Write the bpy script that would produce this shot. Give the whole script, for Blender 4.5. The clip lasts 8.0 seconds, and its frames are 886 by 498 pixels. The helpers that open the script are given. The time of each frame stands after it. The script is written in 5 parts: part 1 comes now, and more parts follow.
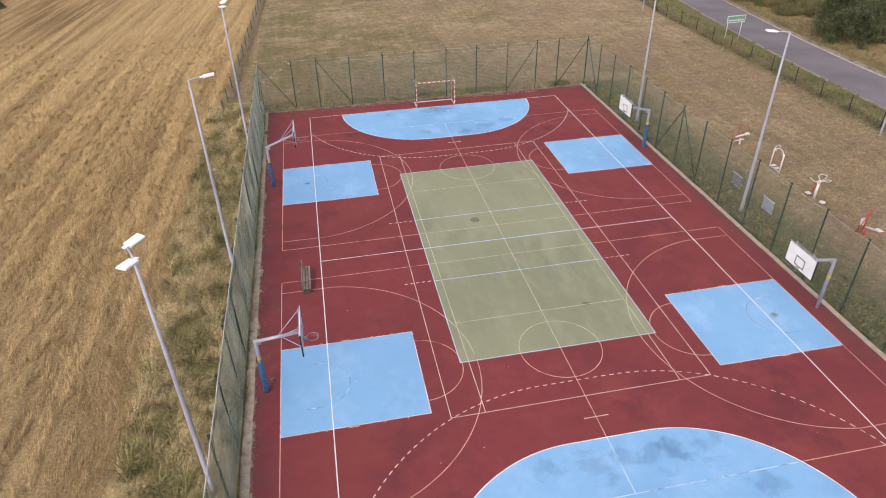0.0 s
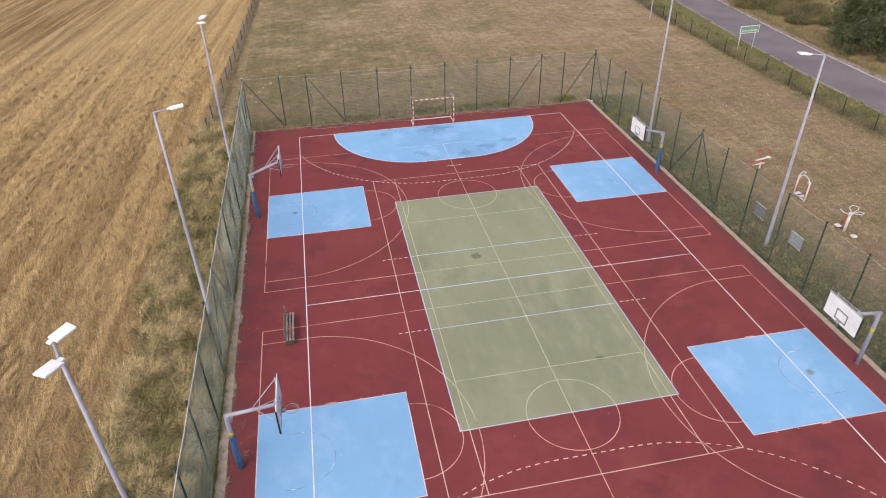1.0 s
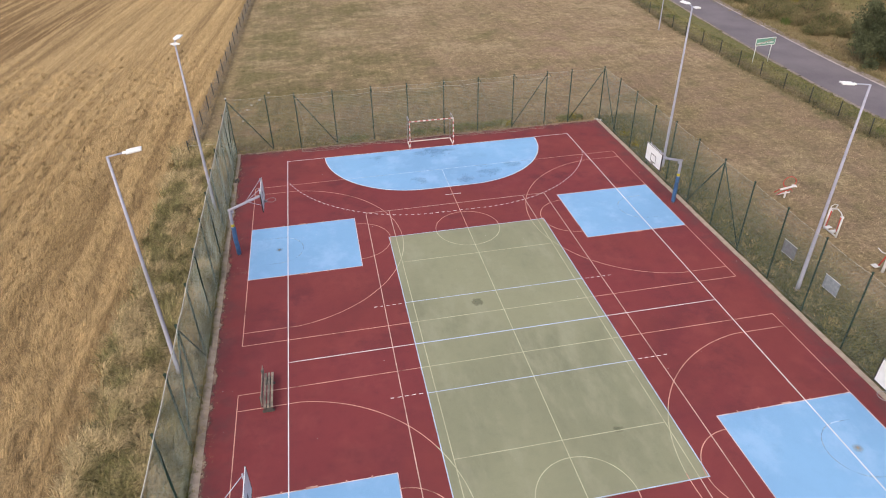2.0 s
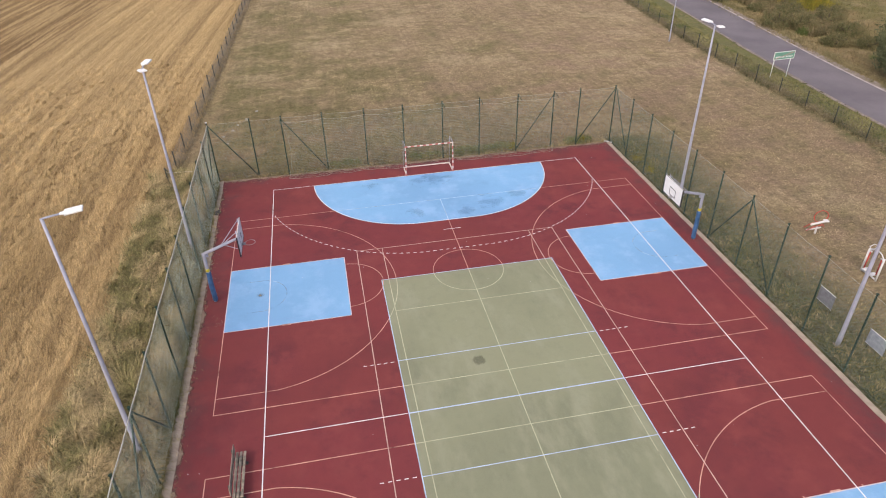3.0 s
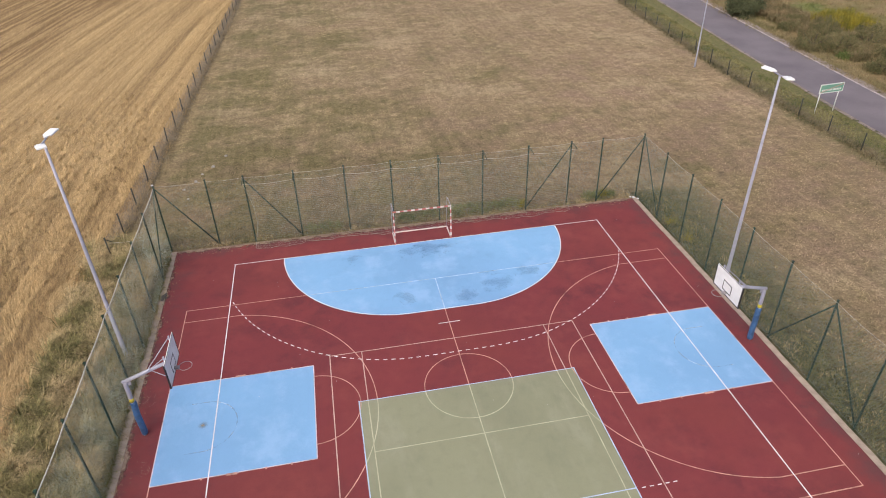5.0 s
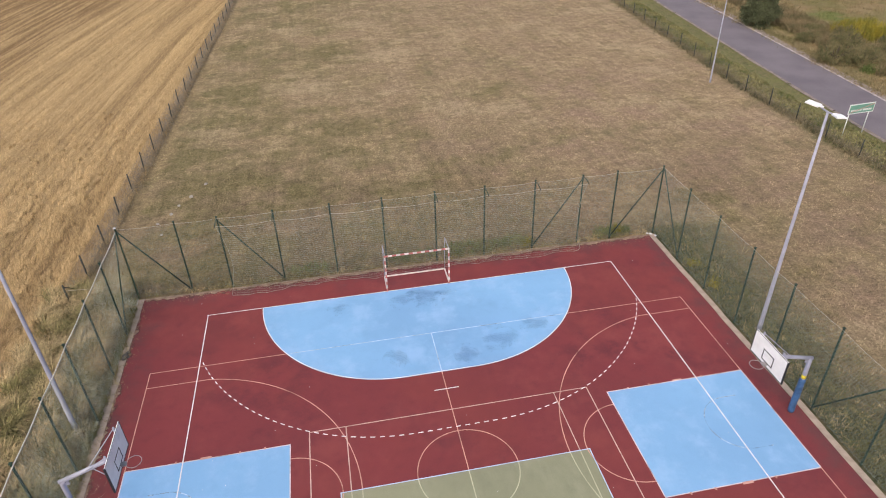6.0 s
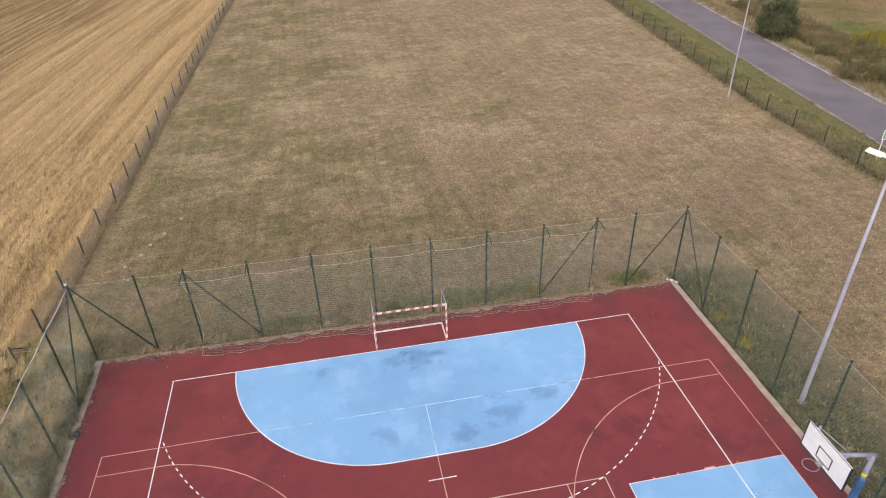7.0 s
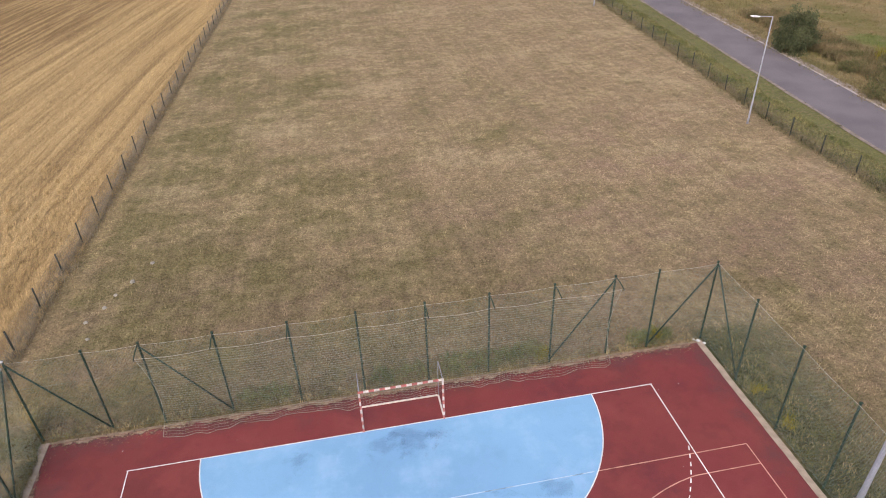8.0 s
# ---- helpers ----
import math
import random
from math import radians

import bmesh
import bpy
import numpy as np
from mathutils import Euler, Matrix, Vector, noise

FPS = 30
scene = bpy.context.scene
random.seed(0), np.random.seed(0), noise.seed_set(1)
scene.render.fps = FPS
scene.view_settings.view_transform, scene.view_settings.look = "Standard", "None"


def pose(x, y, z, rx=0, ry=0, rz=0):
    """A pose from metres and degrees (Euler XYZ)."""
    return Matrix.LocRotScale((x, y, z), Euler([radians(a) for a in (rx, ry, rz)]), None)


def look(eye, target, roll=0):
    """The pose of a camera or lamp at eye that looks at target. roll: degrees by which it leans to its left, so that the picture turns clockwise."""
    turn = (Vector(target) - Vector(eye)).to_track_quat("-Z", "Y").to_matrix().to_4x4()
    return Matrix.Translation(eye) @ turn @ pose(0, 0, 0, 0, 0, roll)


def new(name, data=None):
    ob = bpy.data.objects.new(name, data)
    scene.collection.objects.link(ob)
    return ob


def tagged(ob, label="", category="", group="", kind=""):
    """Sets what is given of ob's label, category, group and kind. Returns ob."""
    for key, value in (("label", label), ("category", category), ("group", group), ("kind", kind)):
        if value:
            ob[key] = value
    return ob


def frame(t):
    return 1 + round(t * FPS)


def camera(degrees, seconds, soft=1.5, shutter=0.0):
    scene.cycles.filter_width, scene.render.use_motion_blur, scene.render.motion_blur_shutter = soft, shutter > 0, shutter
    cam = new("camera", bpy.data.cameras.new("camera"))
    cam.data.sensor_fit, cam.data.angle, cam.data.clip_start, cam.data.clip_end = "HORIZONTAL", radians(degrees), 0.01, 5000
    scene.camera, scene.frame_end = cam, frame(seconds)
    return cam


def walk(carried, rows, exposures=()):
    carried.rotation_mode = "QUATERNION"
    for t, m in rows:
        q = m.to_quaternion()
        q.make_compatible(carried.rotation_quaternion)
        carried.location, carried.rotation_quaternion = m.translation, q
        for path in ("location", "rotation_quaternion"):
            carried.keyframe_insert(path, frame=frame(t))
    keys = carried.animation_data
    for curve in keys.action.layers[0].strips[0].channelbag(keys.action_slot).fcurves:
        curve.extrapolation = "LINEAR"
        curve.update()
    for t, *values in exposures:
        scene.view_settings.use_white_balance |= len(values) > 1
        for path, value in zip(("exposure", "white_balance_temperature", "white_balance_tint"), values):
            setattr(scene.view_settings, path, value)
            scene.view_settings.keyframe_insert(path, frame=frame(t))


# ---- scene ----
cam = camera(68.7, 8.0, soft=1.0)
# seconds, eye x y z, yaw, pitch, roll
ROWS = [
    (0.0, -8.855, -28.786, 19.455, -10.662, -33.818, -1.209),
    (0.5, -8.473, -26.982, 19.433, -10.722, -33.818, -1.162),
    (1.0, -8.065, -25.144, 19.414, -10.743, -33.792, -1.150),
    (1.5, -7.636, -23.275, 19.395, -10.732, -33.750, -1.163),
    (2.0, -7.190, -21.379, 19.374, -10.698, -33.697, -1.194),
    (2.5, -6.729, -19.456, 19.348, -10.645, -33.641, -1.237),
    (3.0, -6.255, -17.510, 19.318, -10.581, -33.586, -1.288),
    (3.5, -5.772, -15.542, 19.281, -10.508, -33.533, -1.342),
    (4.0, -5.282, -13.554, 19.240, -10.431, -33.485, -1.398),
    (4.5, -4.786, -11.548, 19.193, -10.353, -33.440, -1.453),
    (5.0, -4.285, -9.526, 19.144, -10.274, -33.397, -1.507),
    (5.5, -3.781, -7.489, 19.094, -10.197, -33.352, -1.562),
    (6.0, -3.276, -5.438, 19.046, -10.120, -33.301, -1.619),
    (6.5, -2.769, -3.375, 19.004, -10.044, -33.235, -1.683),
    (7.0, -2.260, -1.301, 18.972, -9.965, -33.147, -1.757),
    (7.5, -1.751, 0.782, 18.954, -9.882, -33.027, -1.847),
    (8.0, -1.240, 2.875, 18.957, -9.791, -32.864, -1.960),
]


def heading(x, y, z, yaw, pitch, roll):
    a, b = radians(yaw), radians(pitch)
    return look((x, y, z), (x - 2 * math.sin(a) * math.cos(b), y + 2 * math.cos(a) * math.cos(b), z + 2 * math.sin(b)), roll)


walk(cam, [(t, heading(*row)) for t, *row in ROWS], exposures=[(0, 0.27, 6500, 10), (8, 0.27, 6500, 10)])

# ---- light: a thin bright overcast ----
SUN_UP, SUN_ROUND = 48.0, 216.0
world = bpy.data.worlds.new("sky")
scene.world = world
world.use_nodes = True
wn, wl = world.node_tree.nodes, world.node_tree.links
sky = wn.new("ShaderNodeTexSky")
sky.sky_type = "NISHITA"
sky.sun_disc = False
sky.sun_elevation, sky.sun_rotation = radians(SUN_UP), radians(SUN_ROUND)
sky.air_density, sky.dust_density, sky.ozone_density = 1.0, 6.0, 1.0
wl.new(sky.outputs[0], wn["Background"].inputs[0])
wn["Background"].inputs[1].default_value = 0.162
sun = new("sun", bpy.data.lights.new("sun", "SUN"))
sun.data.energy, sun.data.angle, sun.data.color = 0.5, radians(95), (1.0, 0.95, 0.88)
sun_way = Vector((math.sin(radians(SUN_ROUND)) * math.cos(radians(SUN_UP)), math.cos(radians(SUN_ROUND)) * math.cos(radians(SUN_UP)), math.sin(radians(SUN_UP))))
sun.matrix_world = look(sun_way * 60, (0, 0, 0))


# ---- material tools ----
class Mat:
    """A small wrapper to write node materials in few lines."""

    def __init__(self, name, rough=0.8, metal=0.0):
        self.m = bpy.data.materials.new(name)
        self.m.use_nodes = True
        self.n, self.l = self.m.node_tree.nodes, self.m.node_tree.links
        self.b = self.n["Principled BSDF"]
        self.b.inputs["Roughness"].default_value, self.b.inputs["Metallic"].default_value = rough, metal
        self.co = self.n.new("ShaderNodeTexCoord").outputs["Object"]

    def put(self, socket, value):
        if isinstance(value, bpy.types.NodeSocket):
            self.l.new(value, socket)
        else:
            socket.default_value = (*value, 1.0) if isinstance(value, tuple) and len(value) == 3 and socket.type == "RGBA" else value

    def noise(self, scale, detail=4.0, rough=0.55, stretch=None, at=None):
        node = self.n.new("ShaderNodeTexNoise")
        node.inputs["Scale"].default_value, node.inputs["Detail"].default_value, node.inputs["Roughness"].default_value = scale, detail, rough
        co = at or self.co
        if stretch:
            mp = self.n.new("ShaderNodeMapping")
            mp.inputs["Scale"].default_value = stretch
            self.l.new(co, mp.inputs[0])
            co = mp.outputs[0]
        self.l.new(co, node.inputs["Vector"])
        return node.outputs[0]

    def ramp(self, value, lo, hi, a=0.0, b=1.0):
        node = self.n.new("ShaderNodeMapRange")
        node.interpolation_type = "SMOOTHSTEP"
        for k, v in zip(("Value", "From Min", "From Max", "To Min", "To Max"), (value, lo, hi, a, b)):
            self.put(node.inputs[k], v)
        return node.outputs[0]

    def math(self, op, a, b=0.0, c=0.0):
        node = self.n.new("ShaderNodeMath")
        node.operation = op
        for i, v in enumerate((a, b, c)):
            self.put(node.inputs[i], v)
        return node.outputs[0]

    def mix(self, f, a, b, mode="MIX"):
        node = self.n.new("ShaderNodeMix")
        node.data_type, node.blend_type = "RGBA", mode
        for i, v in ((0, f), (6, a), (7, b)):
            self.put(node.inputs[i], v)
        return node.outputs[2]

    def scaled(self, colour, value):
        node = self.n.new("ShaderNodeVectorMath")
        node.operation = "SCALE"
        self.put(node.inputs[0], colour)
        self.put(node.inputs[3], value)
        return node.outputs[0]

    def xyz(self):
        node = self.n.new("ShaderNodeSeparateXYZ")
        self.l.new(self.co, node.inputs[0])
        return node.outputs[0], node.outputs[1], node.outputs[2]

    def island(self):
        return self.n.new("ShaderNodeNewGeometry").outputs["Random Per Island"]

    def each(self):
        return self.n.new("ShaderNodeObjectInfo").outputs["Random"]

    def bump(self, height, strength=0.3, distance=0.02):
        node = self.n.new("ShaderNodeBump")
        node.inputs["Strength"].default_value, node.inputs["Distance"].default_value = strength, distance
        self.l.new(height, node.inputs["Height"])
        self.l.new(node.outputs[0], self.b.inputs["Normal"])

    def done(self, colour, spec=0.3):
        self.put(self.b.inputs["Base Color"], colour)
        self.b.inputs["Specular IOR Level"].default_value = spec
        return self.m

    def worn(self, colour, gone):
        """Paint that has flaked off where gone is 1."""
        self.done(colour, 0.2)
        clear, mixer = self.n.new("ShaderNodeBsdfTransparent"), self.n.new("ShaderNodeMixShader")
        self.put(mixer.inputs[0], gone)
        self.l.new(self.b.outputs[0], mixer.inputs[1])
        self.l.new(clear.outputs[0], mixer.inputs[2])
        self.l.new(mixer.outputs[0], self.n["Material Output"].inputs[0])
        return self.m


def plain(name, colour, rough=0.6, metal=0.0, vary=0.25, scale=6.0, grime=(0.10, 0.09, 0.08), amount=0.2):
    """Paint or metal with uneven tone and a little dirt."""
    k = Mat(name, rough, metal)
    tone = k.scaled(colour, k.ramp(k.noise(scale), 0.3, 0.7, 1 - vary, 1 + vary * 0.5))
    dirt = k.ramp(k.noise(scale * 0.6, 6, 0.65), 0.5, 0.75, 0.0, amount)
    k.bump(k.noise(scale * 20), 0.1, 0.003)
    return k.done(k.mix(dirt, tone, grime), 0.4)


# court coatings
def court_paint(name, colour, dark, stain_lo, stain_hi, stain, pale, pale_amount, streak, fine=0.16, cloud=(0.75, 6, 0.66), mottle=0.30, grime=0.0):
    k = Mat(name, 0.82)
    big = k.ramp(k.noise(0.10, 3), 0.38, 0.64)
    tone = k.mix(k.math("MULTIPLY", big, 0.35), colour, dark)
    tone = k.mix(k.ramp(k.noise(0.55, 6, 0.68, streak), 0.46, 0.68, 0.0, pale_amount), tone, pale)
    blotch = k.math("MULTIPLY", k.ramp(k.noise(*cloud, streak), stain_lo, stain_hi), k.ramp(k.noise(0.16, 3), 0.40, 0.62))
    tone = k.mix(k.math("MULTIPLY", blotch, stain), tone, dark)
    tone = k.mix(k.ramp(k.noise(2.2, 5, 0.7), 0.45, 0.75, 0.0, mottle), tone, dark)
    scuff = k.ramp(k.noise(3.1, 7, 0.75, (1.0, 0.35, 1.0)), 0.64, 0.74, 0.0, 0.12)
    tone = k.mix(scuff, tone, (0.46, 0.40, 0.37))
    if grime:
        # blown soil and washed-out dirt along the rim of the court
        x, y, z = k.xyz()
        tone = k.mix(k.ramp(k.noise(0.13, 4, 0.6, (1.0, 1.0, 1.0)), 0.42, 0.62, 0.0, 0.4), tone, (0.212, 0.050, 0.043))
        rim = k.math("MAXIMUM", k.math("MAXIMUM", k.ramp(x, -10.8, -13.2, 0.0, 0.6), k.ramp(x, 11.6, 13.0, 0.0, 0.75)), k.ramp(y, 20.0, 22.0, 0.0, 0.7))
        patch = k.ramp(k.math("ADD", k.math("MULTIPLY", rim, 0.5), k.noise(0.8, 6, 0.68)), 0.60, 1.05, 0.0, grime)
        tone = k.mix(patch, tone, (0.118, 0.050, 0.053))
    grain = k.ramp(k.noise(40.0, 4, 0.75), 0.2, 0.8, 1 - fine, 1 + fine)
    k.bump(k.noise(160.0, 2), 0.25, 0.003)
    return k.done(k.scaled(tone, grain), 0.2)


RED = court_paint("red_rubber", (0.200, 0.043, 0.047), (0.108, 0.029, 0.037), 0.44, 0.66, 0.8, (0.240, 0.060, 0.058), 0.65, (0.6, 0.6, 1.0), grime=0.85)
BLUE = court_paint("blue_key_paint", (0.226, 0.432, 0.690), (0.155, 0.290, 0.500), 0.56, 0.74, 0.40, (0.305, 0.497, 0.742), 0.6, (1.0, 0.8, 1.0), 0.04, mottle=0.14)
GOAL_BLUE = court_paint("blue_goal_paint", (0.226, 0.432, 0.690), (0.130, 0.245, 0.440), 0.52, 0.74, 0.40, (0.305, 0.497, 0.742), 0.6, (0.9, 0.8, 1.0), 0.04, (0.6, 3, 0.5), mottle=0.12)
GREEN = court_paint("green_paint", (0.272, 0.275, 0.180), (0.165, 0.171, 0.118), 0.46, 0.72, 0.45, (0.312, 0.312, 0.218), 0.7, (1.2, 0.45, 1.0), 0.08, mottle=0.22)


def line_paint(name, colour, lo, hi, most):
    k = Mat(name, 0.7)
    tone = k.scaled(colour, k.ramp(k.noise(1.1, 4), 0.3, 0.7, 0.78, 1.08))
    gone = k.ramp(k.noise(0.9, 6, 0.7), lo, hi, 0.0, most)
    fine = k.ramp(k.noise(28.0, 3, 0.7), 0.5, 0.75, 0.0, most * 0.45)
    return k.worn(tone, k.math("MAXIMUM", gone, fine))


WHITE_LINE = line_paint("white_line", (0.84, 0.82, 0.83), 0.66, 0.78, 0.45)
FADED_LINE = line_paint("faded_white_line", (0.74, 0.53, 0.48), 0.50, 0.72, 0.7)
BALL_LINE = line_paint("salmon_line", (0.66, 0.37, 0.30), 0.50, 0.72, 0.72)
KEY_LINE = line_paint("pinkish_line", (0.76, 0.62, 0.64), 0.48, 0.70, 0.6)
TENNIS_LINE = line_paint("cream_line", (0.64, 0.46, 0.40), 0.50, 0.76, 0.65)
PALE_LINE = line_paint("pale_line", (0.50, 0.49, 0.34), 0.52, 0.78, 0.6)
VOLLEY_LINE = line_paint("ice_blue_line", (0.52, 0.62, 0.82), 0.62, 0.80, 0.5)
GHOST_LINE = line_paint("ghost_line", (0.50, 0.66, 0.86), 0.44, 0.68, 0.75)
FAINT_LINE = line_paint("faint_line", (0.48, 0.65, 0.86), 0.40, 0.56, 0.97)


# soils and plants
def lawn_colour(k):
    x, y, z = k.xyz()
    side = k.math("MULTIPLY", k.math("ADD", x, k.ramp(y, 24.0, 60.0, -3.0, 6.0)), 0.0065)
    east = k.math("ADD", side, k.noise(0.14, 9, 0.70, (0.9, 1.0, 1.0)))
    tone = k.mix(k.ramp(east, 0.38, 0.64), (0.208, 0.172, 0.086), (0.328, 0.244, 0.152))
    # pale cut straw left lying in uneven swathes
    tone = k.mix(k.ramp(k.noise(0.24, 10, 0.76), 0.50, 0.66, 0.0, 0.66), tone, (0.465, 0.358, 0.220))
    tone = k.mix(k.ramp(k.noise(0.38, 10, 0.78), 0.51, 0.65, 0.0, 0.48), tone, (0.158, 0.132, 0.062))
    tone = k.mix(k.ramp(k.noise(0.60, 8, 0.74), 0.52, 0.68, 0.0, 0.5), tone, (0.250, 0.202, 0.092))
    tone = k.mix(k.ramp(k.noise(0.42, 6, 0.70), 0.52, 0.64, 0.0, 0.50), tone, (0.440, 0.338, 0.205))
    tone = k.mix(k.ramp(k.noise(0.30, 6, 0.70, (1.3, 0.9, 1.0)), 0.53, 0.66, 0.0, 0.50), tone, (0.192, 0.165, 0.082))
    bare = k.math("MULTIPLY", k.ramp(k.noise(0.16, 8, 0.74), 0.47, 0.62), k.math("MULTIPLY", k.ramp(x, -6.0, 10.0), k.ramp(y, 62.0, 34.0, 0.35, 1.0)))
    tone = k.mix(k.math("MULTIPLY", bare, 0.62), tone, (0.310, 0.212, 0.160))
    tone = k.mix(k.ramp(k.noise(0.11, 5, 0.66, (0.9, 1.2, 1.0)), 0.52, 0.62, 0.0, 0.45), tone, (0.455, 0.355, 0.225))
    tone = k.mix(k.ramp(k.noise(4.2, 5, 0.72), 0.55, 0.66, 0.0, 0.42), tone, (0.128, 0.108, 0.056))
    tone = k.mix(k.ramp(k.noise(5.5, 4, 0.70, (0.7, 1.1, 1.0)), 0.56, 0.66, 0.0, 0.34), tone, (0.480, 0.378, 0.242))
    # thin olive turf with bare brown earth showing, nearest the court and the field corner
    ragged = k.ramp(k.noise(0.20, 8, 0.72), 0.30, 0.70, -5.0, 5.0)
    thin = k.math("MULTIPLY", k.ramp(k.math("ADD", y, ragged), 40.0, 28.0), k.ramp(k.math("ADD", x, ragged), 11.0, -4.0, 0.45, 1.0))
    turf = k.mix(k.ramp(k.noise(0.26, 7, 0.72), 0.42, 0.58), (0.200, 0.146, 0.098), (0.172, 0.148, 0.072))
    tone = k.mix(k.math("MULTIPLY", thin, k.ramp(k.noise(1.1, 7, 0.76), 0.36, 0.62, 0.80, 0.40)), tone, turf)
    # a worn tan strip beside the field fence
    rim = k.math("SUBTRACT", k.math("SUBTRACT", x, k.math("MULTIPLY", k.math("SUBTRACT", y, 24.0), 0.044)), k.ramp(k.noise(0.5, 5, 0.7), 0.25, 0.75, -1.1, 1.1))
    tone = k.mix(k.ramp(rim, -14.6, -15.7, 0.0, 0.55), tone, (0.360, 0.268, 0.155))
    tracks = k.noise(0.9, 5, 0.65, (2.2, 0.10, 1.0))
    tufts = k.math("MULTIPLY", k.ramp(k.noise(1.5, 8, 0.78), 0.36, 0.64, 0.80, 1.15), k.ramp(k.noise(3.6, 5, 0.72), 0.57, 0.70, 1.0, 0.74))
    return k.scaled(tone, k.math("MULTIPLY", tufts, k.ramp(tracks, 0.3, 0.7, 0.90, 1.09)))


def row_place(k):
    """How far across the drill rows a point lies: they bend to the right far up the field."""
    x, y, z = k.xyz()
    far = k.math("MAXIMUM", k.math("SUBTRACT", y, 25.0), 0.0)
    return k.math("SUBTRACT", k.math("SUBTRACT", x, k.math("MULTIPLY", y, 0.042)), k.math("MULTIPLY", k.math("MULTIPLY", far, far), 0.0009)), y


def field_colour(k):
    across, y = row_place(k)
    wave = k.ramp(k.noise(0.35, 3), 0.2, 0.8, -0.3, 0.3)
    join = k.n.new("ShaderNodeCombineXYZ")
    k.l.new(k.math("ADD", across, k.math("MULTIPLY", wave, k.ramp(y, 15.0, 45.0, 1.0, 0.25))), join.inputs[0])
    k.l.new(k.math("MULTIPLY", y, 0.025), join.inputs[1])
    at = join.outputs[0]
    far = k.ramp(y, 12.0, 45.0)
    band = k.noise(0.85, 1.4, 0.45, None, at)
    swath = k.ramp(band, 0.38, 0.62)
    gap = k.ramp(k.math("ABSOLUTE", k.math("SUBTRACT", band, 0.47)), 0.0, 0.05, 0.30, 0.0)
    rows = k.ramp(k.noise(1.9, 5, 0.7, None, at), 0.38, 0.62)
    tone = k.mix(swath, (0.315, 0.218, 0.106), (0.446, 0.316, 0.158))
    tone = k.mix(k.math("MULTIPLY", rows, k.ramp(far, 0.0, 1.0, 0.30, 0.62)), tone, (0.590, 0.430, 0.225))
    tone = k.mix(k.ramp(k.noise(0.8, 4, 0.7, None, at), 0.50, 0.66, 0.0, 0.50), tone, (0.250, 0.168, 0.084))
    tone = k.mix(k.math("MULTIPLY", gap, k.ramp(far, 0.0, 1.0, 1.0, 0.4)), tone, (0.205, 0.136, 0.068))
    # lodged straw: pale wisps over gaps whose shade is painted in dark brown
    tone = k.mix(k.math("MULTIPLY", k.ramp(k.noise(1.5, 6, 0.72, (1.6, 0.6, 1.0)), 0.50, 0.66), 0.42), tone, (0.215, 0.142, 0.070))
    tone = k.mix(k.ramp(k.noise(0.75, 7, 0.72), 0.52, 0.68, 0.0, 0.30), tone, (0.540, 0.395, 0.215))
    tone = k.mix(k.ramp(y, 6.0, -14.0, 0.0, 0.42), tone, (0.235, 0.165, 0.090))
    soil = k.math("MULTIPLY", k.ramp(y, 38.0, 60.0), k.ramp(across, -33.5, -40.0))
    return k.mix(k.math("MULTIPLY", soil, k.ramp(rows, 0.2, 0.8, 0.75, 0.2)), tone, (0.185, 0.115, 0.056)), rows


def meadow_colour(k):
    tone = k.mix(k.ramp(k.noise(0.10, 6, 0.65), 0.42, 0.60), (0.270, 0.200, 0.108), (0.190, 0.165, 0.070))
    tone = k.mix(k.ramp(k.noise(0.3, 7, 0.7), 0.5, 0.64, 0.0, 0.7), tone, (0.320, 0.250, 0.140))
    tone = k.mix(k.ramp(k.noise(0.5, 7, 0.7), 0.53, 0.66, 0.0, 0.6), tone, (0.130, 0.115, 0.055))
    x, y, z = k.xyz()
    for cx, cy, r in ((49.0, 43.0, 2.6), (52.5, 60.0, 3.2), (45.6, 32.6, 1.6)):
        far = k.math("SQRT", k.math("ADD", k.math("POWER", k.math("SUBTRACT", x, cx), 2.0), k.math("POWER", k.math("SUBTRACT", y, cy), 2.0)))
        near = k.math("ADD", far, k.ramp(k.noise(0.6, 5, 0.65), 0.25, 0.75, -1.2, 1.2))
        tone = k.mix(k.ramp(near, r, r * 0.4, 0.0, 0.7), tone, (0.140, 0.180, 0.055))
    return tone


